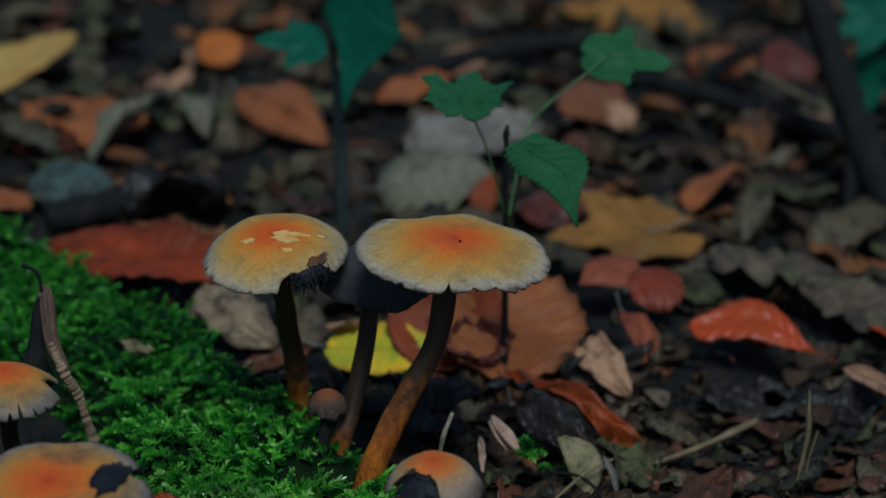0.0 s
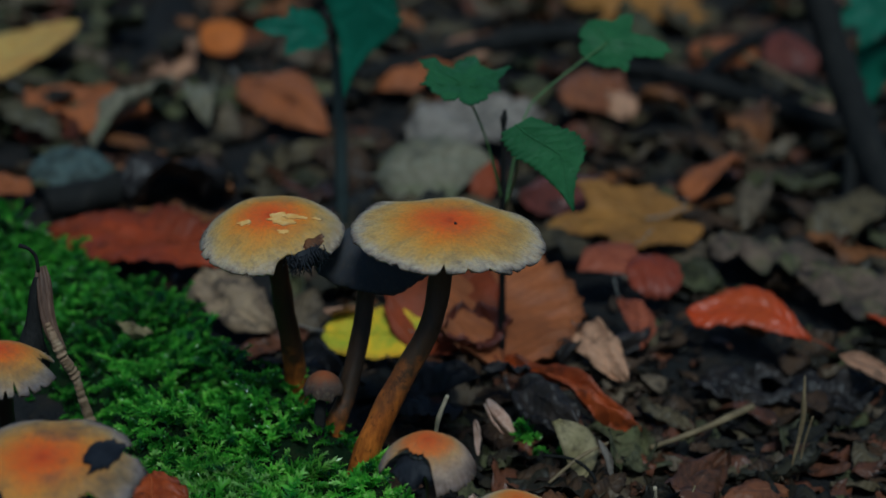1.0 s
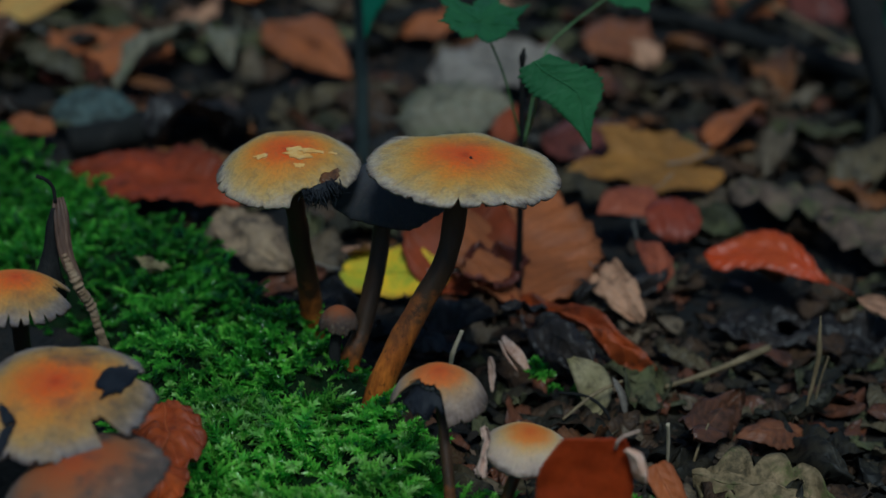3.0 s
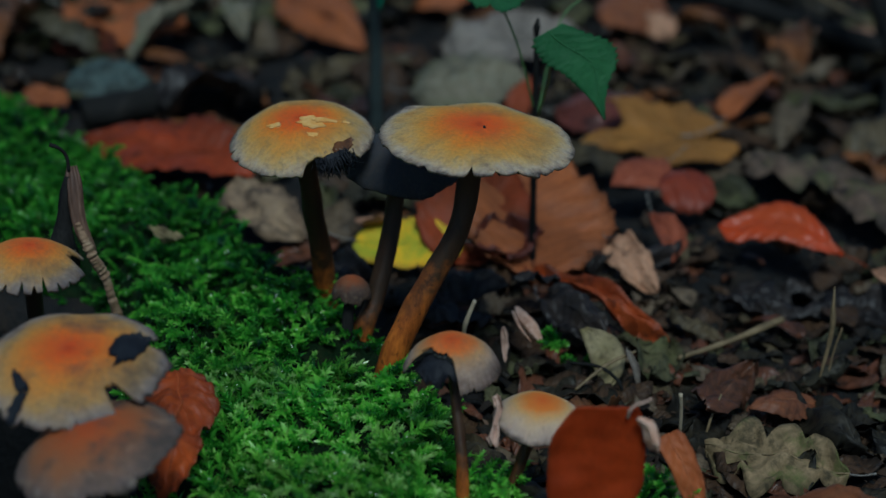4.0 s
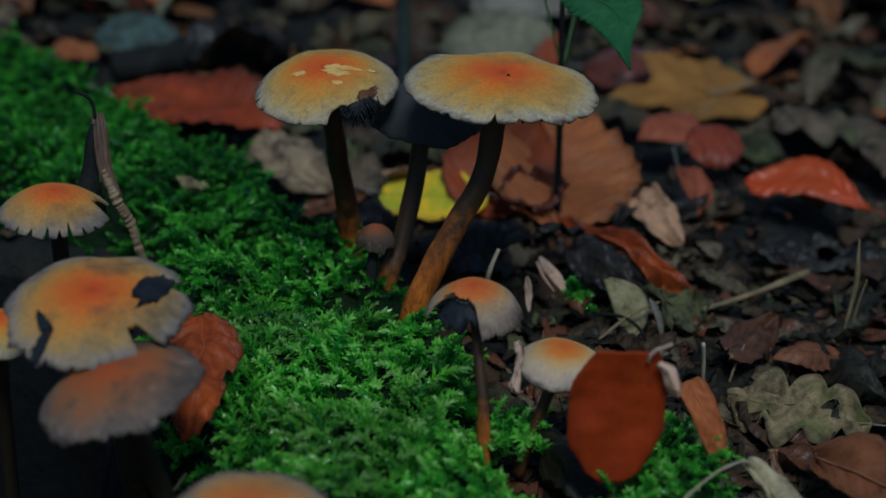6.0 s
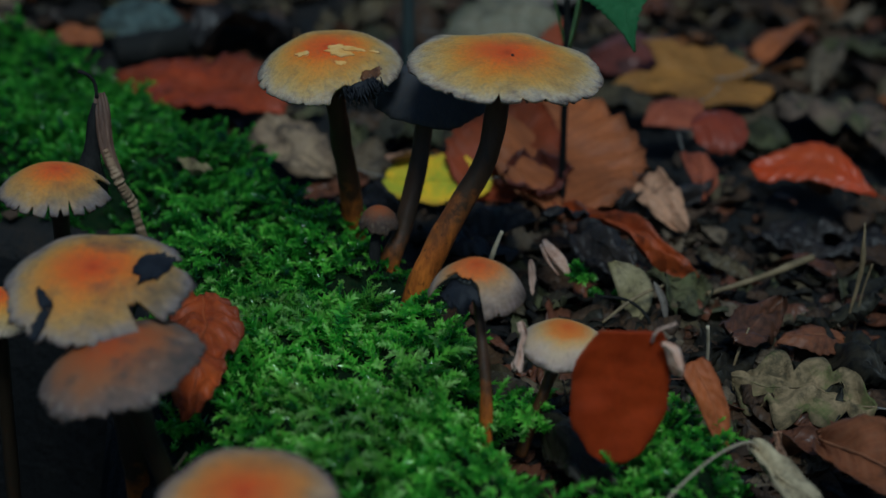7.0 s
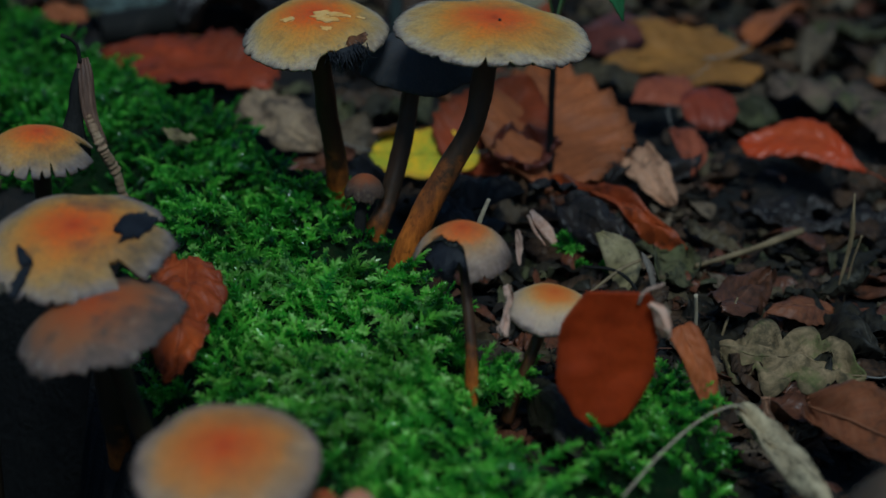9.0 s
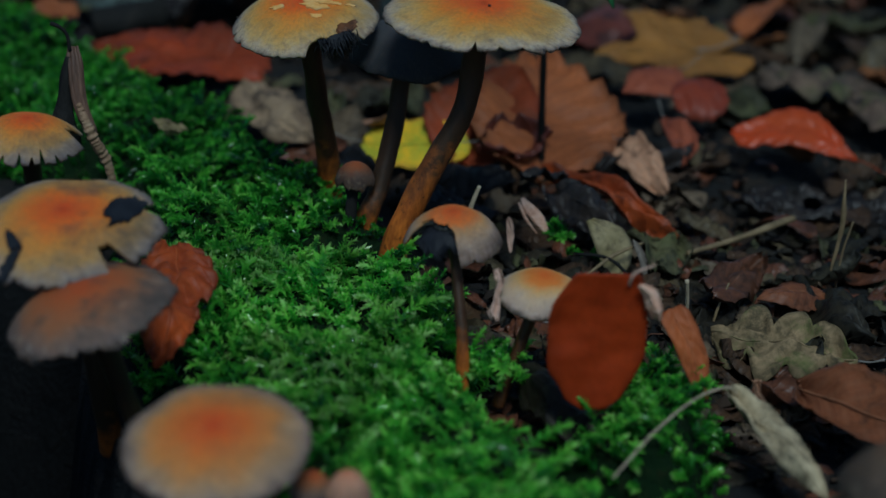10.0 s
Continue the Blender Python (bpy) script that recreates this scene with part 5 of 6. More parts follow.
leaf("beech_leaf", (0.010, 0.288, 0.004), (0.017, 0.304, 0.022), 0.014, RUST, "small orange leaf standing up", roll=10, bend=10, cup=20, wave=0.4)
leaf("beech_leaf", (0.030, 0.296, 0.008), (0.078, 0.284, 0.012), 0.040, DEEP, "dark red-brown leaf behind seedling", roll=16, bend=-20, cup=-24, wave=0.6)
leaf("beech_leaf", (0.112, 0.302, 0.008), (0.142, 0.356, 0.012), 0.030, ORANGE, "brown-orange leaf on litter", roll=-14, bend=-20, cup=20, wave=0.6)
leaf("beech_leaf", (0.140, 0.574, 0.010), (0.184, 0.580, 0.012), 0.042, ORANGE, "orange leaf on dark litter", roll=20, bend=-20, cup=-20, wave=0.5)
leaf("beech_leaf", (0.184, 0.560, 0.012), (0.218, 0.566, 0.018), 0.050, DEEP, "dull red leaf on litter", roll=26, bend=-20, cup=-14, wave=0.5)
leaf("maple_leaf", (0.150, 0.700, 0.010), (0.064, 0.710, 0.012), 0.080, MAPLE, "ochre maple leaf far back on litter", "maple", roll=-12, bend=10, cup=14, wave=0.6)
leaf("curled_leaf", (0.078, 0.482, 0.010), (0.094, 0.430, 0.010), 0.026, TAN, "pale pink dead leaf", "ragged", roll=14, bend=-20, cup=-20, wave=0.7)
leaf("beech_leaf", (-0.060, 0.480, 0.008), (-0.006, 0.500, 0.014), 0.036, ORANGE, "brown leaf behind green seedling", roll=10, bend=-20, cup=-20, wave=0.6)
leaf("curled_leaf", (-0.010, 0.520, 0.012), (0.012, 0.560, 0.016), 0.032, TAN, "pale pink leaf behind green seedling", "ragged", roll=10, bend=-20, cup=-20, wave=0.6)
leaf("curled_leaf", (0.060, 0.430, 0.012), (0.090, 0.500, 0.014), 0.040, BROWN, "brown leaf beneath bare twigs", "beech", roll=10, bend=-20, cup=-20, wave=0.6)
leaf("curled_leaf", (0.172, 0.222, 0.006), (0.112, 0.222, 0.012), 0.056, MOTTLE, "mottled brown oak leaf on litter", "oak", roll=4, bend=-16, cup=-16, wave=0.7)
leaf("curled_leaf", (0.190, 0.165, 0.008), (0.148, 0.200, 0.014), 0.044, MOTTLE, "dull grey-brown leaf on litter", "ragged", roll=-8, bend=-16, cup=-16, wave=0.8)
leaf("beech_leaf", (0.200, 0.150, 0.004), (0.170, 0.158, 0.010), 0.018, RED, "small red leaf on litter", roll=10, bend=-16, cup=-16, wave=0.5)
leaf("curled_leaf", (0.1170, 0.012, 0.003), (0.0935, -0.001, 0.006), 0.017, BROWN, "small orange-brown leaf scrap", "beech", roll=-10, bend=-24, cup=-30, wave=0.6, stalk=0)
leaf("beech_leaf", (0.0690, 0.153, 0.013), (0.0756, 0.116, 0.009), 0.0165, BLUSHRED, "small dark red folded leaf", (0.06, [(0, 0.2), (0.3, 0.7), (0.6, 1.0), (0.85, 0.8), (1, 0.1)], [(0, 0.3), (0.3, 0.4), (0.7, 0.3), (1, 0.1)]), face=(0, -0.4, 1), bend=-20, cup=20, wave=0.6)
for k, (foot, tip, w) in enumerate([((-0.020, 0.074, 0.008), (0.010, 0.062, 0.014), 0.026), ((0.004, 0.050, 0.006), (-0.020, 0.040, 0.012), 0.022), ((0.026, 0.060, 0.014), (0.046, 0.036, 0.010), 0.024), ((0.030, 0.072, 0.016), (0.014, 0.066, 0.018), 0.016), ((0.062, 0.112, 0.006), (0.080, 0.134, 0.008), 0.015), ((0.042, 0.102, 0.008), (0.056, 0.122, 0.010), 0.016)]):
    leaf("rotted_leaf", foot, tip, w, DARK, "black rotted wet leaf in litter", "ragged", roll=10 + 5 * k, bend=-40, cup=-50, wave=1.5, stalk=0, group="rotted leaves")
# most of these are added to deepen the shade under the arched red leaf
for k, (foot, tip, w) in enumerate([((-0.066, 0.092, 0.004), (-0.040, 0.078, 0.008), 0.020), ((-0.150, 0.240, 0.02), (-0.110, 0.270, 0.014), 0.03), ((0.100, 0.118, -0.004), (0.124, 0.104, -0.008), 0.020), ((0.128, 0.118, -0.014), (0.154, 0.112, -0.006), 0.022), ((0.112, 0.092, -0.002), (0.140, 0.096, -0.008), 0.020), ((0.142, 0.092, -0.004), (0.166, 0.104, 0.002), 0.018), ((0.118, 0.128, -0.010), (0.146, 0.130, -0.010), 0.018), ((0.092, 0.102, 0.000), (0.108, 0.086, 0.000), 0.014)]):
    leaf("rotted_leaf", foot, tip, w, DARK, "black rotted wet leaf in litter", "ragged", roll=(10 - 8 * k) % 25, bend=-30, cup=30, wave=1.5, stalk=0, group="rotted leaves")


# ---- curled brown leaf standing in the moss ----
curl = thing("curled_leaf", (-0.120, 0.004, 0.022), "dry brown leaf rolled into an upright spike with hooked tip", "leaf", "fallen leaves")
RIBBED = rough_material("ribbed_dry_leaf", [(0.3, (0.035, 0.018, 0.011)), (0.5, (0.13, 0.07, 0.042)), (0.7, (0.34, 0.21, 0.135))], 90.0, 800.0, 0.6, 0.8, 0.001, (1, 1, 0.12))
TWISTED = rough_material("twisted_dry_leaf", [(0.3, (0.14, 0.08, 0.04)), (0.5, (0.32, 0.20, 0.11)), (0.7, (0.50, 0.36, 0.22))], 140.0, 800.0, 0.6, 0.8, 0.001, (1, 1, 2.5))
o = Vector((-0.120, 0.004, 0.022))
spine = [(-0.1165, 0.006, 0.014), (-0.1205, 0.001, 0.036), (-0.1245, -0.004, 0.048), (-0.1285, -0.004, 0.058), (-0.1310, 0.000, 0.071), (-0.1318, 0.002, 0.0745)]
for k, (dx, r) in enumerate([(-0.0008, 0.0009), (0.0003, 0.0011), (0.0013, 0.0010), (0.0021, 0.0007)]):
    part("fold", tube_mesh("fold", RIBBED, [Vector(p) - o + Vector((dx * (0.15 + 0.9 * math.sin(math.pi * (i + 1) / 5.2)), 0.0006 * k, 0)) for i, p in enumerate(spine[2:])], (r * 0.6, r, r, r * 1.2, r * 0.6, 0.0004), 40, 8, 0.5, k), curl)
part("twisted_foot", tube_mesh("twisted_foot", TWISTED, [Vector(p) - o for p in spine[:4]], [0.0017 * (1 + 0.13 * math.sin(i * 1.15 + 5 * noise.noise((i * 0.06, 1, 4))) * (0.35 + abs(noise.noise((i * 0.13, 8, 2)))) + 0.24 * noise.noise((i * 0.24, 3, 1))) * (1 - 0.2 * abs(i / 119 - 0.5)) for i in range(120)], 240, 10, 0.5, 7), curl, "tightly twisted lower end")
part("dark_fold", tube_mesh("dark_fold", BARK, [Vector(p) - o for p in [(-0.1345, -0.002, 0.042), (-0.1335, -0.003, 0.052), (-0.1325, -0.002, 0.062), (-0.1320, 0.000, 0.072)]], (0.0046, 0.0036, 0.0022, 0.0008), 24, 10, 0.9), curl, "blackened inner fold")
part("hooked_tip", tube_mesh("hooked_tip", BARK, [Vector(p) - o for p in [(-0.1318, 0.001, 0.0735), (-0.1325, 0.001, 0.0785), (-0.1345, 0.0, 0.0815), (-0.1375, 0.0, 0.0825)]], (0.0006, 0.0006, 0.0006, 0.0008), 16, 7), curl)


# ---- twigs, straws ----
def rod(name, label, pts, radii, material, category="twig", seed=0, n=24, rough=0.25):
    o = Vector(pts[0])
    return tagged(new(name, tube_mesh(name, material, [Vector(p) - o for p in pts], radii, n, 9, rough, seed)), label, category, "fallen twigs"), o


def lay(name, label, pts, radii, material, category="twig", seed=0, n=24, rough=0.25):
    ob, o = rod(name, label, pts, radii, material, category, seed, n, rough)
    ob.location = o
    if category == "stick":
        # short side twigs that grow from the stick
        rng = random.Random(len(bpy.data.objects))
        line = smooth_line([Vector(p) - o for p in pts], 20)
        for k in (5, 11, 16):
            d = Vector((rng.uniform(-1, 1), rng.uniform(-1, 1), rng.uniform(0.0, 0.22))).normalized() * min(radii[0], 0.004) * rng.uniform(2.5, 5)
            part("side_twig", tube_mesh("side_twig", material, [line[k], line[k] + d * 0.6 + Vector((0, 0, 0.001)), line[k] + d], (radii[0] * 0.35, radii[0] * 0.25, radii[0] * 0.12), 8, 6, 0.3, k), ob)
    return ob


lay("straw", "pale broken straw lying on litter", [(0.073, 0.040, 0.003), (0.092, 0.052, 0.0055), (0.112, 0.068, 0.008)], (0.0009, 0.0011, 0.0014), STRAW)
lay("straw", "dry upright frayed grass stalk in litter", [(0.1200, 0.028, -0.004), (0.1212, 0.029, 0.008), (0.1222, 0.030, 0.016), (0.1230, 0.031, 0.026), (0.1222, 0.033, 0.037)], (0.0004, 0.0004, 0.0005, 0.0010, 0.0003), STRAW, seed=2, n=40, rough=1.5)
lay("straw", "thin dry grass blade in litter", [(0.1235, 0.030, -0.004), (0.1242, 0.031, 0.010), (0.1268, 0.033, 0.022)], (0.0005, 0.0004, 0.0002), STRAW, seed=4, rough=1.0)
lay("twig", "grey twig end standing behind small mushroom", [(-0.004, 0.004, 0.012), (-0.0025, 0.002, 0.024), (-0.0018, 0.0, 0.030), (0.0008, 0.0, 0.038)], (0.0007, 0.0007, 0.0009, 0.0006), PALESTEM)
lay("straw", "short upright pale stalk", [(0.0700, -0.015, -0.004), (0.0695, -0.017, 0.007), (0.0682, -0.020, 0.0190)], (0.0006, 0.0006, 0.0007), PALESTEM)
lay("straw", "short leaning pale stalk", [(0.0780, -0.012, -0.004), (0.0800, -0.010, 0.006), (0.0830, -0.006, 0.013)], (0.0004, 0.0005, 0.0004), STRAW)
lay("leaf_stem", "long thin pale leaf stalk arching over moss", [(0.0425, -0.152, 0.0215), (0.053, -0.135, 0.0262), (0.064, -0.119, 0.0282), (0.0735, -0.105, 0.0252), (0.0775, -0.099, 0.0200)], (0.0003, 0.0003, 0.00033, 0.00045, 0.0007), PALESTEM, n=30)
lay("twig", "thin pale hooked twig under caps", [(-0.092, -0.100, 0.004), (-0.086, -0.106, 0.002), (-0.082, -0.102, 0.006)], (0.0006, 0.0006, 0.0005), STRAW)
lay("stick", "dark wet stick half buried in litter", [(-0.186, 0.246, 0.008), (-0.150, 0.264, 0.012), (-0.112, 0.288, 0.010)], (0.008, 0.0085, 0.007), BARK, "stick")
lay("stick", "dark fallen branch across litter", [(0.080, 0.520, 0.016), (0.130, 0.485, 0.018), (0.200, 0.435, 0.012), (0.260, 0.400, 0.010)], (0.004, 0.006, 0.006, 0.006), BARK, "stick")
lay("stick", "dark fallen branch across litter", [(-0.06, 0.470, 0.014), (0.03, 0.560, 0.018), (0.09, 0.600, 0.016)], (0.006, 0.007, 0.006), BARK, "stick")
lay("stick", "dark thin branch leaning on another", [(0.135, 0.500, 0.012), (0.165, 0.560, 0.020), (0.205, 0.615, 0.020)], (0.004, 0.004, 0.003), BARK, "stick")
lay("stick", "pale peeled stick on litter", [(0.170, 0.560, 0.016), (0.195, 0.490, 0.016), (0.205, 0.450, 0.018)], (0.0016, 0.0019, 0.0015), STRAW, "stick")
lay("stick", "tan broken stick end on litter", [(0.165, 0.462, 0.012), (0.205, 0.445, 0.012)], (0.0045, 0.005), TAN, "stick")
lay("stick", "dark woody sapling stem leaning out of litter", [(0.226, 0.270, -0.01), (0.207, 0.330, 0.020), (0.194, 0.400, 0.060), (0.169, 0.440, 0.130), (0.157, 0.450, 0.22)], (0.008, 0.0085, 0.0085, 0.0085, 0.0085), BARK, "stick")
lay("stick", "dark bare twig at sapling foot", [(0.190, 0.300, -0.004), (0.196, 0.340, 0.020), (0.204, 0.380, 0.05)], (0.003, 0.003, 0.003), BARK, "stick")
lay("twig", "thin black twig bent over litter", [(0.034, 0.016, 0.010), (0.044, 0.011, 0.0115), (0.051, 0.008, 0.007), (0.0535, 0.006, -0.002)], (0.0005, 0.0006, 0.0006, 0.0005), BARK)
lay("twig", "thin mossy stalk in litter", [(0.036, 0.004, 0.006), (0.046, 0.012, 0.012), (0.056, 0.020, 0.014)], (0.0005, 0.0007, 0.0005), STRAW)


# ---- seedlings ----
def seedling(name, label, stem_pts, stem_radii, leaves, material, bark=BARK):
    """A small woody seedling: stem, bud, and leaves on thin stalks; leaves as (stalk places, foot, tip, width, roll, kind, bend, cup, facing)."""
    o = Vector(stem_pts[0])
    ob = thing(name, o, label, "seedling", "seedlings")
    part("stem", tube_mesh("stem", bark, [Vector(p) - o for p in stem_pts], stem_radii, 26, 8, 0.25), ob)
    end = Vector(stem_pts[-1]) - o
    part("bud", tube_mesh("bud", BARK, [end, end + Vector((0, 0, 0.003)), end + Vector((0.0003, 0, 0.0065))], (0.0009, 0.0014, 0.0003), 10, 8), ob)
    for stalk, foot, tip, width, roll, kind, bend, cup, face in leaves:
        SEED[0] += 1
        length = (Vector(tip) - Vector(foot)).length
        where = lie(Vector(foot) - o, Vector(tip) - o, roll, face)
        if kind == "birch" or isinstance(kind, tuple):
            pos, faces, rim, uvs, mid = blade_grid(kind, length, width, bend, cup, 0.12, SEED[0], 70, 15, 0.12)
            veins = [mid[::6] + [mid[-1]]]
        else:
            pos, faces, rim, uvs, veins = maple_grid(length, width, bend, cup, 0.35, SEED[0], LOBES4 if kind == "pointed" else LOBES5, 1.15, base=0.46 if kind == "pointed" else 0.58, teeth=0.13, notch=0.2)
        lf = part("leaf", mesh_of("leaf", *close_sheet(pos, faces, rim), material, uvs + uvs), ob, "toothed green leaf", where)
        for line in veins:
            part("vein", tube_mesh("vein", material, [(x, y, z + 0.00005) for x, y, z in line], (0.00026, 0.0001), 10, 5), lf)
        if stalk:
            attach = where @ Vector(veins[0][0])
            part("leaf_stalk", tube_mesh("leaf_stalk", SAPGREEN, [Vector(p) - o for p in stalk] + [attach], (0.0005, 0.0004, 0.0004), 18, 7), ob)
    return ob


TOOTHED = (0.15, [(0, 0.1), (0.06, 0.24), (0.16, 0.45), (0.33, 0.86), (0.46, 0.96), (0.58, 0.82), (0.68, 0.48), (0.84, 0.2), (1, 0.02)], [(0, 0.62), (0.04, 0.76), (0.13, 0.74), (0.28, 0.66), (0.37, 0.47), (0.49, 0.33), (0.63, 0.2), (0.8, 0.07), (1, 0.02)])
DRAWN = (0.12, [(0, 0.5), (0.1, 0.8), (0.39, 1.25), (0.52, 0.9), (0.65, 0.5), (0.8, 0.2), (1, 0.02)], [(0, 0.7), (0.28, 0.85), (0.42, 0.6), (0.55, 0.35), (0.7, 0.25), (1, 0.02)])
seedling("seedling", "young green seedling with three toothed leaves", [(0.021, 0.107, -0.002), (0.0195, 0.106, 0.030), (0.0175, 0.103, 0.070), (0.0160, 0.100, 0.100)], (0.0016, 0.0013, 0.0012, 0.0009), [
    ([(0.0185, 0.104, 0.066), (0.0215, 0.080, 0.092)], (0.0228, 0.0580, 0.1157), (0.0406, 0.0520, 0.0852), 0.0305, 0, TOOTHED, -2, 5, (0.1, -1, 0.75)),
    ([(0.0178, 0.104, 0.068), (0.0095, 0.092, 0.098)], (-0.0005, 0.0800, 0.1180), (0.0025, 0.1160, 0.1225), 0.038, 0, "maple", 10, 10, (0, -0.2, 1)),
    ([(0.0180, 0.104, 0.064), (0.0235, 0.114, 0.098), (0.0320, 0.125, 0.108)], (0.0475, 0.146, 0.1225), (0.0795, 0.148, 0.1195), 0.046, 14, "pointed", 10, -6, (0, -0.35, 1)),
], GREEN)
seedling("seedling", "small seedling with broad dark green leaves", [(-0.052, 0.252, -0.004), (-0.053, 0.252, 0.030), (-0.055, 0.252, 0.065), (-0.058, 0.250, 0.090)], (0.0034, 0.0031, 0.0026, 0.0016), [
    ([(-0.057, 0.251, 0.085)], (-0.0625, 0.240, 0.0975), (-0.0905, 0.230, 0.1010), 0.034, 0, "pointed", 14, 10, (0, -1, 0.6)),
    ([(-0.057, 0.251, 0.086)], (-0.0457, 0.240, 0.1276), (-0.0517, 0.235, 0.0687), 0.0343, 0, DRAWN, 8, 12, (0, -1, 0.35)),
], BLUEGREEN, GREYSTEM)
seedling("seedling", "shaded green seedling leaves at foot of sapling", [(0.240, 0.460, -0.004), (0.242, 0.455, 0.040), (0.240, 0.450, 0.075)], (0.002, 0.0018, 0.0014), [
    ([(0.240, 0.450, 0.070)], (0.238, 0.445, 0.078), (0.193, 0.442, 0.064), 0.042, 0, "maple", 14, 10, (0, -1, 0.7)),
    ([(0.240, 0.450, 0.060)], (0.228, 0.445, 0.056), (0.224, 0.440, 0.020), 0.028, 0, "birch", 10, 10, (0, -1, 0.3)),
    ([(0.240, 0.450, 0.050)], (0.246, 0.445, 0.056), (0.258, 0.430, 0.020), 0.034, 0, "birch", 10, 10, (0, -1, 0.3)),
], BLUEGREEN)


# ---- leaf litter ----
protos = []
for k in range(21):
    SEED[0] += 1
    kind = ("beech", "ragged", "oak", "beech", "ragged", "willow", "beech")[(k + k // 7) % 7]
    rng = random.Random(100 + k)
    length, width = rng.uniform(0.042, 0.06), 0.0
    width = length * rng.uniform(0.42, 0.66)
    pos, faces, rim, uvs, mid = blade_grid(kind, length, width, rng.uniform(-50, 40), rng.uniform(-70, 70), rng.uniform(0.6, 1.5), SEED[0], 22, 9, rng.uniform(0, 1.0))
    protos.append((mesh_of("litter_leaf", *close_sheet(pos, faces, rim), LITTER[k % 7], uvs + uvs), length))
rng = random.Random(77)
LABELS = ["brown curled dead leaf in litter", "dark wet rotting leaf in litter", "dull tan dead leaf in litter", "reddish brown dead leaf in litter", "pale pinkish dead leaf in litter", "olive-brown decaying leaf in litter", "orange-brown fallen leaf in litter"]


def litter_spot(rng, deep):
    """A place in plan for a fallen leaf, clear of moss and hollows, or None."""
    y = -0.13 + 1.08 * rng.random() ** 1.1
    x = 0.02 + rng.uniform(-1, 1) * (0.12 + 0.27 * (y + 0.54))
    if inside(BANK, x, y) > -0.010 or inside(TUFT, x, y) > -0.004:
        return None
    if math.hypot((x - 0.135) / 0.032, (y - 0.108) / 0.020) < 1 or inside(HOLE, x, y) > -0.015:
        return None
    if any(math.hypot(x - hx, y - hy) < hr * (0.6 if deep else 0.95) for hx, hy, hr in HERO):
        return None
    return x, y


def rest(co, m, x, y, lift):
    """Set a leaf down: its lowest place lies lift above the soil."""
    low = min((m @ Vector(c)).z for c in co)
    return Matrix.Translation((x, y, floor_at(x, y) + lift - low)) @ m


# lower layer: too many and too buried to pick apart
lv, lf, luv, lm = [], [], [], []
for k in range(2100):
    spot = litter_spot(rng, True)
    if k >= 1300:
        # thickest beside the mushrooms
        spot = rng.uniform(-0.02, 0.21), rng.uniform(-0.12, 0.15)
        if inside(BANK, *spot) > -0.010 or inside(TUFT, *spot) > -0.004 or math.hypot((spot[0] - 0.135) / 0.032, (spot[1] - 0.108) / 0.020) < 1 or any(math.hypot(spot[0] - hx, spot[1] - hy) < hr * 0.6 for hx, hy, hr in HERO):
            spot = None
    if spot is None:
        continue
    SEED[0] += 1
    length = rng.uniform(0.02, 0.05) if spot[1] > 0.22 else rng.uniform(0.009, 0.026)
    pos, faces, rim, uvs, mid = blade_grid(rng.choice(("beech", "ragged", "ragged", "oak")), length, length * rng.uniform(0.4, 0.7), rng.uniform(-40, 30), rng.uniform(-50, 50), rng.uniform(0.5, 1.5), SEED[0], 13, 7)
    top, fc = close_sheet(pos, faces, rim)
    m = rest(pos[::5], pose(0, 0, 0, rng.uniform(-16, 16), rng.uniform(-14, 14), rng.uniform(0, 360)), *spot, rng.uniform(-0.001, 0.003))
    b = len(lv)
    lv += [tuple(m @ Vector(c)) for c in top]
    lf += [tuple(q + b for q in g) for g in fc]
    luv += uvs + uvs
    lm += [rng.choice((0, 0, 1, 1, 1, 2, 2, 3, 5, 5, 4, 6) if spot[1] > 0.15 else (0, 0, 0, 1, 1, 1, 2, 3, 3, 5, 4))] * len(fc)
# the same layer goes on all round, more loosely
for k in range(4600):
    away, turn = 3.2 * rng.random() ** 0.8, rng.uniform(0, 2 * math.pi)
    x, y = away * math.cos(turn), 0.3 + away * math.sin(turn)
    if (-0.13 < y < 0.95 and abs(x - 0.02) < 0.12 + 0.27 * (y + 0.54)) or (-0.75 < y < 0.02 and abs(x) < 0.42) or inside(BANK, x, y) > -0.01 or inside(HOLE, x, y) > -0.01:
        continue
    SEED[0] += 1
    length = rng.uniform(0.035, 0.085)
    pos, faces, rim, uvs, mid = blade_grid(rng.choice(("beech", "ragged", "oak")), length, length * rng.uniform(0.4, 0.7), rng.uniform(-40, 30), rng.uniform(-50, 50), rng.uniform(0.5, 1.2), SEED[0], 8, 5)
    top, fc = close_sheet(pos, faces, rim)
    m = rest(pos[::3], pose(0, 0, 0, rng.uniform(-16, 16), rng.uniform(-14, 14), rng.uniform(0, 360)), x, y, rng.uniform(0.0, 0.012))
    b = len(lv)
    lv += [tuple(m @ Vector(c)) for c in top]
    lf += [tuple(q + b for q in g) for g in fc]
    luv += uvs + uvs
    lm += [rng.choice((0, 0, 1, 2, 3, 4, 5, 6))] * len(fc)
me = mesh_of("leaf_mould", lv, lf, LITTER[0], luv)
for extra in LITTER[1:]:
    me.materials.append(extra)
me.polygons.foreach_set("material_index", np.array(lm, dtype=np.int32))
tagged(new("leaf_mould", me), "layer of half-rotted brown leaves on soil", "litter", kind="stuff")

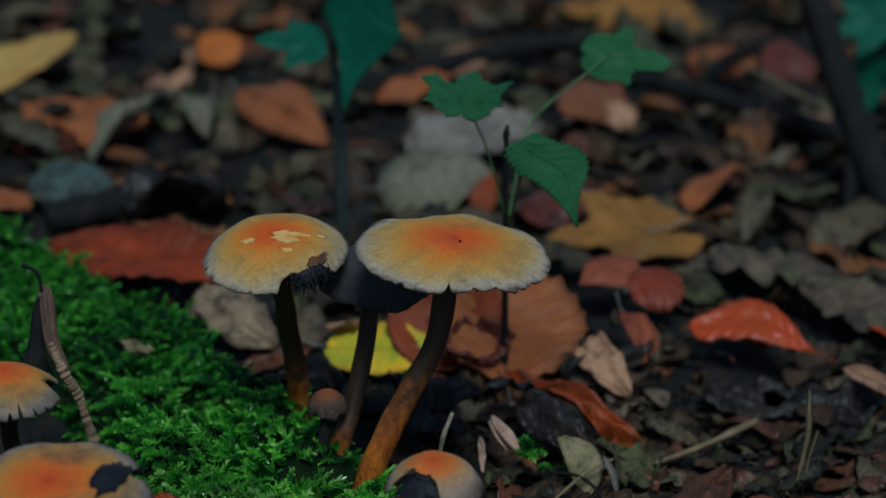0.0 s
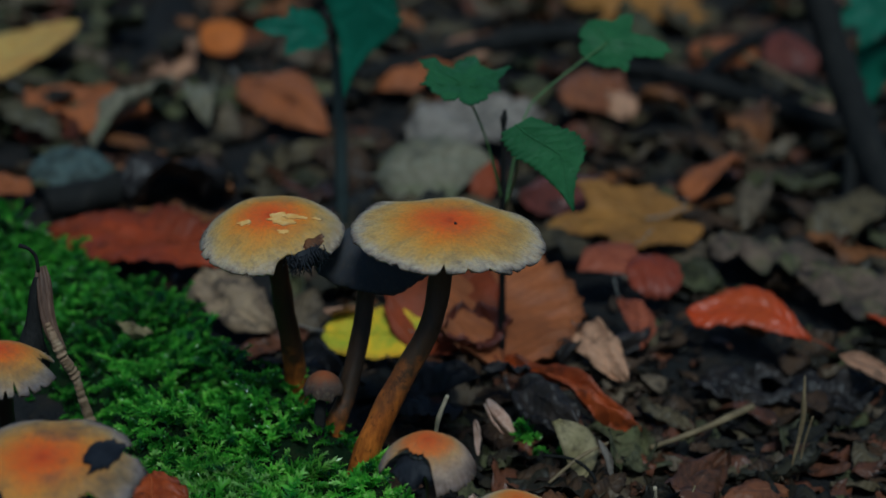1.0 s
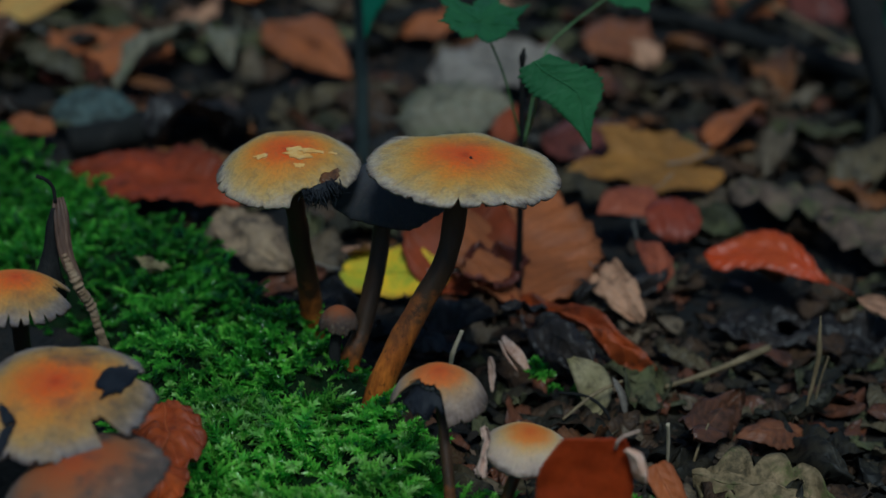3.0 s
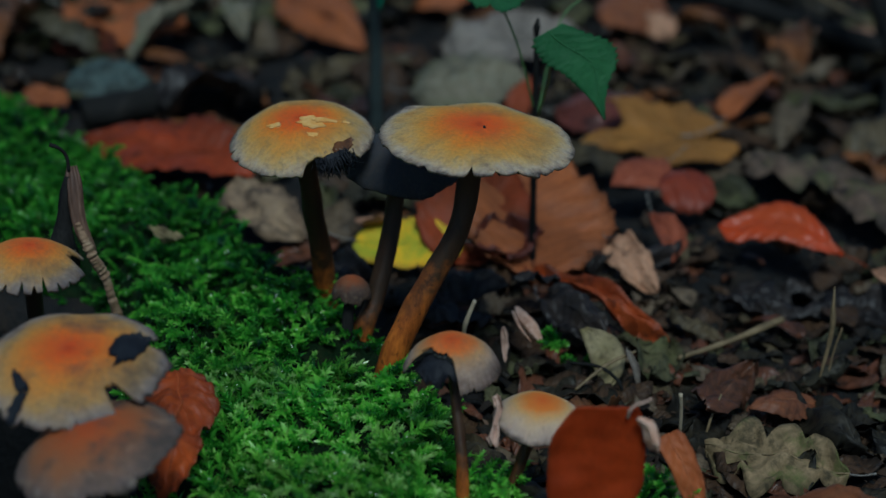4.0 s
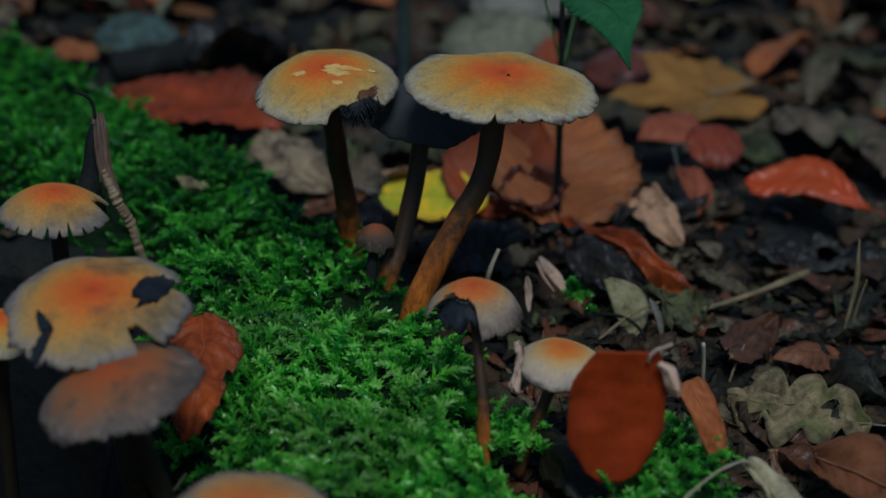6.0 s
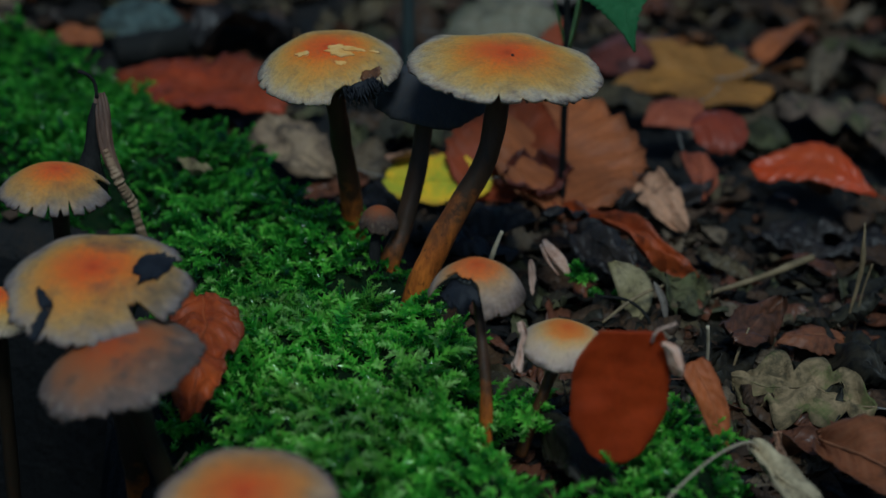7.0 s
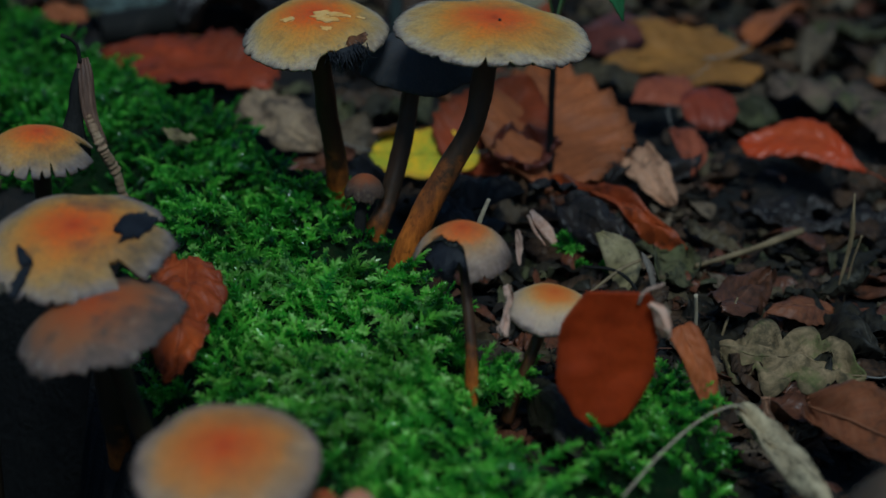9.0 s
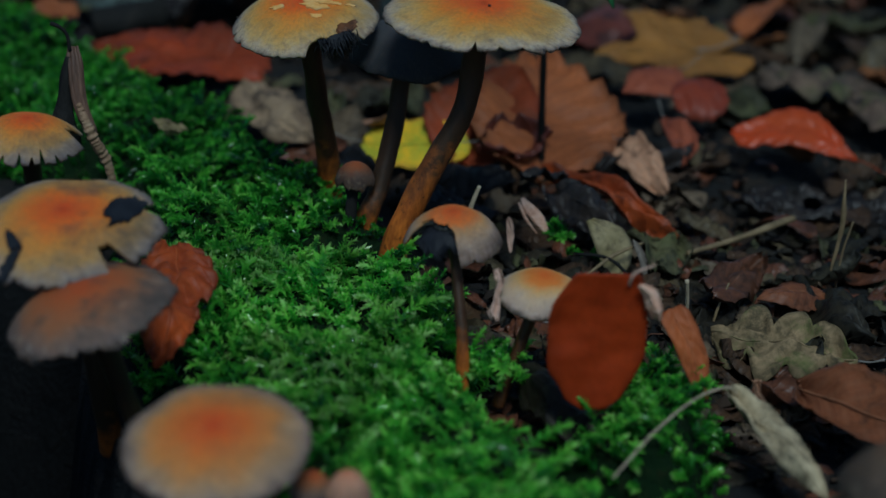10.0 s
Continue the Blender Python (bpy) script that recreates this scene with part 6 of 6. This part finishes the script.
count = 0
while count < 290:
    spot = litter_spot(rng, False)
    if spot is None:
        continue
    x, y = spot
    k = rng.choices(range(21), [((4, 4, 4, 3, 4, 4, 4) if y > 0.15 else (5, 8, 1, 3, 0, 3, 1))[i % 7] for i in range(21)])[0]
    me, length = protos[k]
    size = rng.uniform(0.55, 1.1) if y > 0.2 else rng.uniform(0.45, 0.82)
    ob = new("litter_leaf", me)
    m = pose(0, 0, 0, rng.uniform(-20, 20), rng.uniform(-16, 16), rng.uniform(0, 360)) @ Matrix.Scale(size, 4)
    ob.matrix_world = rest([v.co for v in list(me.vertices)[::9]], m, x, y, rng.uniform(0.000, 0.006))
    tagged(ob, LABELS[k % 7], "leaf", "leaf litter")
    count += 1

# crumbs of leaf, bark and stalk between the leaves
cv, cf, cuv = [], [], []
rng = random.Random(5)
for k in range(7500):
    y = -0.20 + 1.15 * rng.random() ** 1.7
    x = 0.02 + rng.uniform(-1, 1) * (0.13 + 0.27 * (y + 0.54))
    if inside(BANK, x, y) > -0.004 or inside(HOLE, x, y) > -0.012:
        continue
    l = rng.uniform(0.0015, 0.011) * (0.6 + 0.4 * rng.random())
    w = l * rng.uniform(0.15, 0.7)
    m = pose(x, y, floor_at(x, y) + rng.uniform(0.0, 0.006), rng.uniform(-40, 40), rng.uniform(-40, 40), rng.uniform(0, 360))
    b = len(cv)
    sag = rng.uniform(-0.3, 0.3) * l
    for px, py, pz in [(-l / 2, -w * 0.3, sag), (-l / 2, w * 0.4, sag), (0, -w / 2, 0), (0, w / 2, 0.1 * l), (l / 2, -w * 0.2, sag), (l / 2, w * 0.3, sag * 0.6)]:
        cv.append(tuple(m @ Vector((px, py, pz))))
        cv.append(tuple(m @ Vector((px, py, pz - 0.0004))))
        cuv += [(px * 40 % 1, 0.3)] * 2
    cf += [(b, b + 4, b + 6, b + 2), (b + 4, b + 8, b + 10, b + 6), (b + 1, b + 3, b + 7, b + 5), (b + 5, b + 7, b + 11, b + 9),
           (b, b + 1, b + 5, b + 4), (b + 4, b + 5, b + 9, b + 8), (b + 2, b + 6, b + 7, b + 3), (b + 6, b + 10, b + 11, b + 7), (b, b + 2, b + 3, b + 1), (b + 8, b + 9, b + 11, b + 10)]
CRUMB, ct, cp, co = nodes_of("litter_crumbs")
geo = ct.nodes.new("ShaderNodeNewGeometry")
ctc = ct.nodes.new("ShaderNodeTexCoord")
grain = noise_at(ct, ctc.outputs["Object"], 500.0)
ccol = ramp(ct, geo.outputs["Random Per Island"], [(0.0, (0.010, 0.009, 0.008)), (0.4, (0.028, 0.019, 0.013)), (0.75, (0.05, 0.032, 0.020)), (0.9, (0.09, 0.055, 0.034)), (0.96, (0.12, 0.042, 0.02)), (1.0, (0.26, 0.19, 0.12))])
finish(ct, cp, co, mix(ct, op(ct, "MULTIPLY", grain, 0.6), ccol, (0.02, 0.016, 0.013)), grain, 0.75, 0.5, 0.0006, 0.15)
tagged(new("litter_crumbs", mesh_of("litter_crumbs", cv, cf, CRUMB, cuv, False)), "crumbs of leaf, bark and stalk on soil", "litter", kind="stuff")
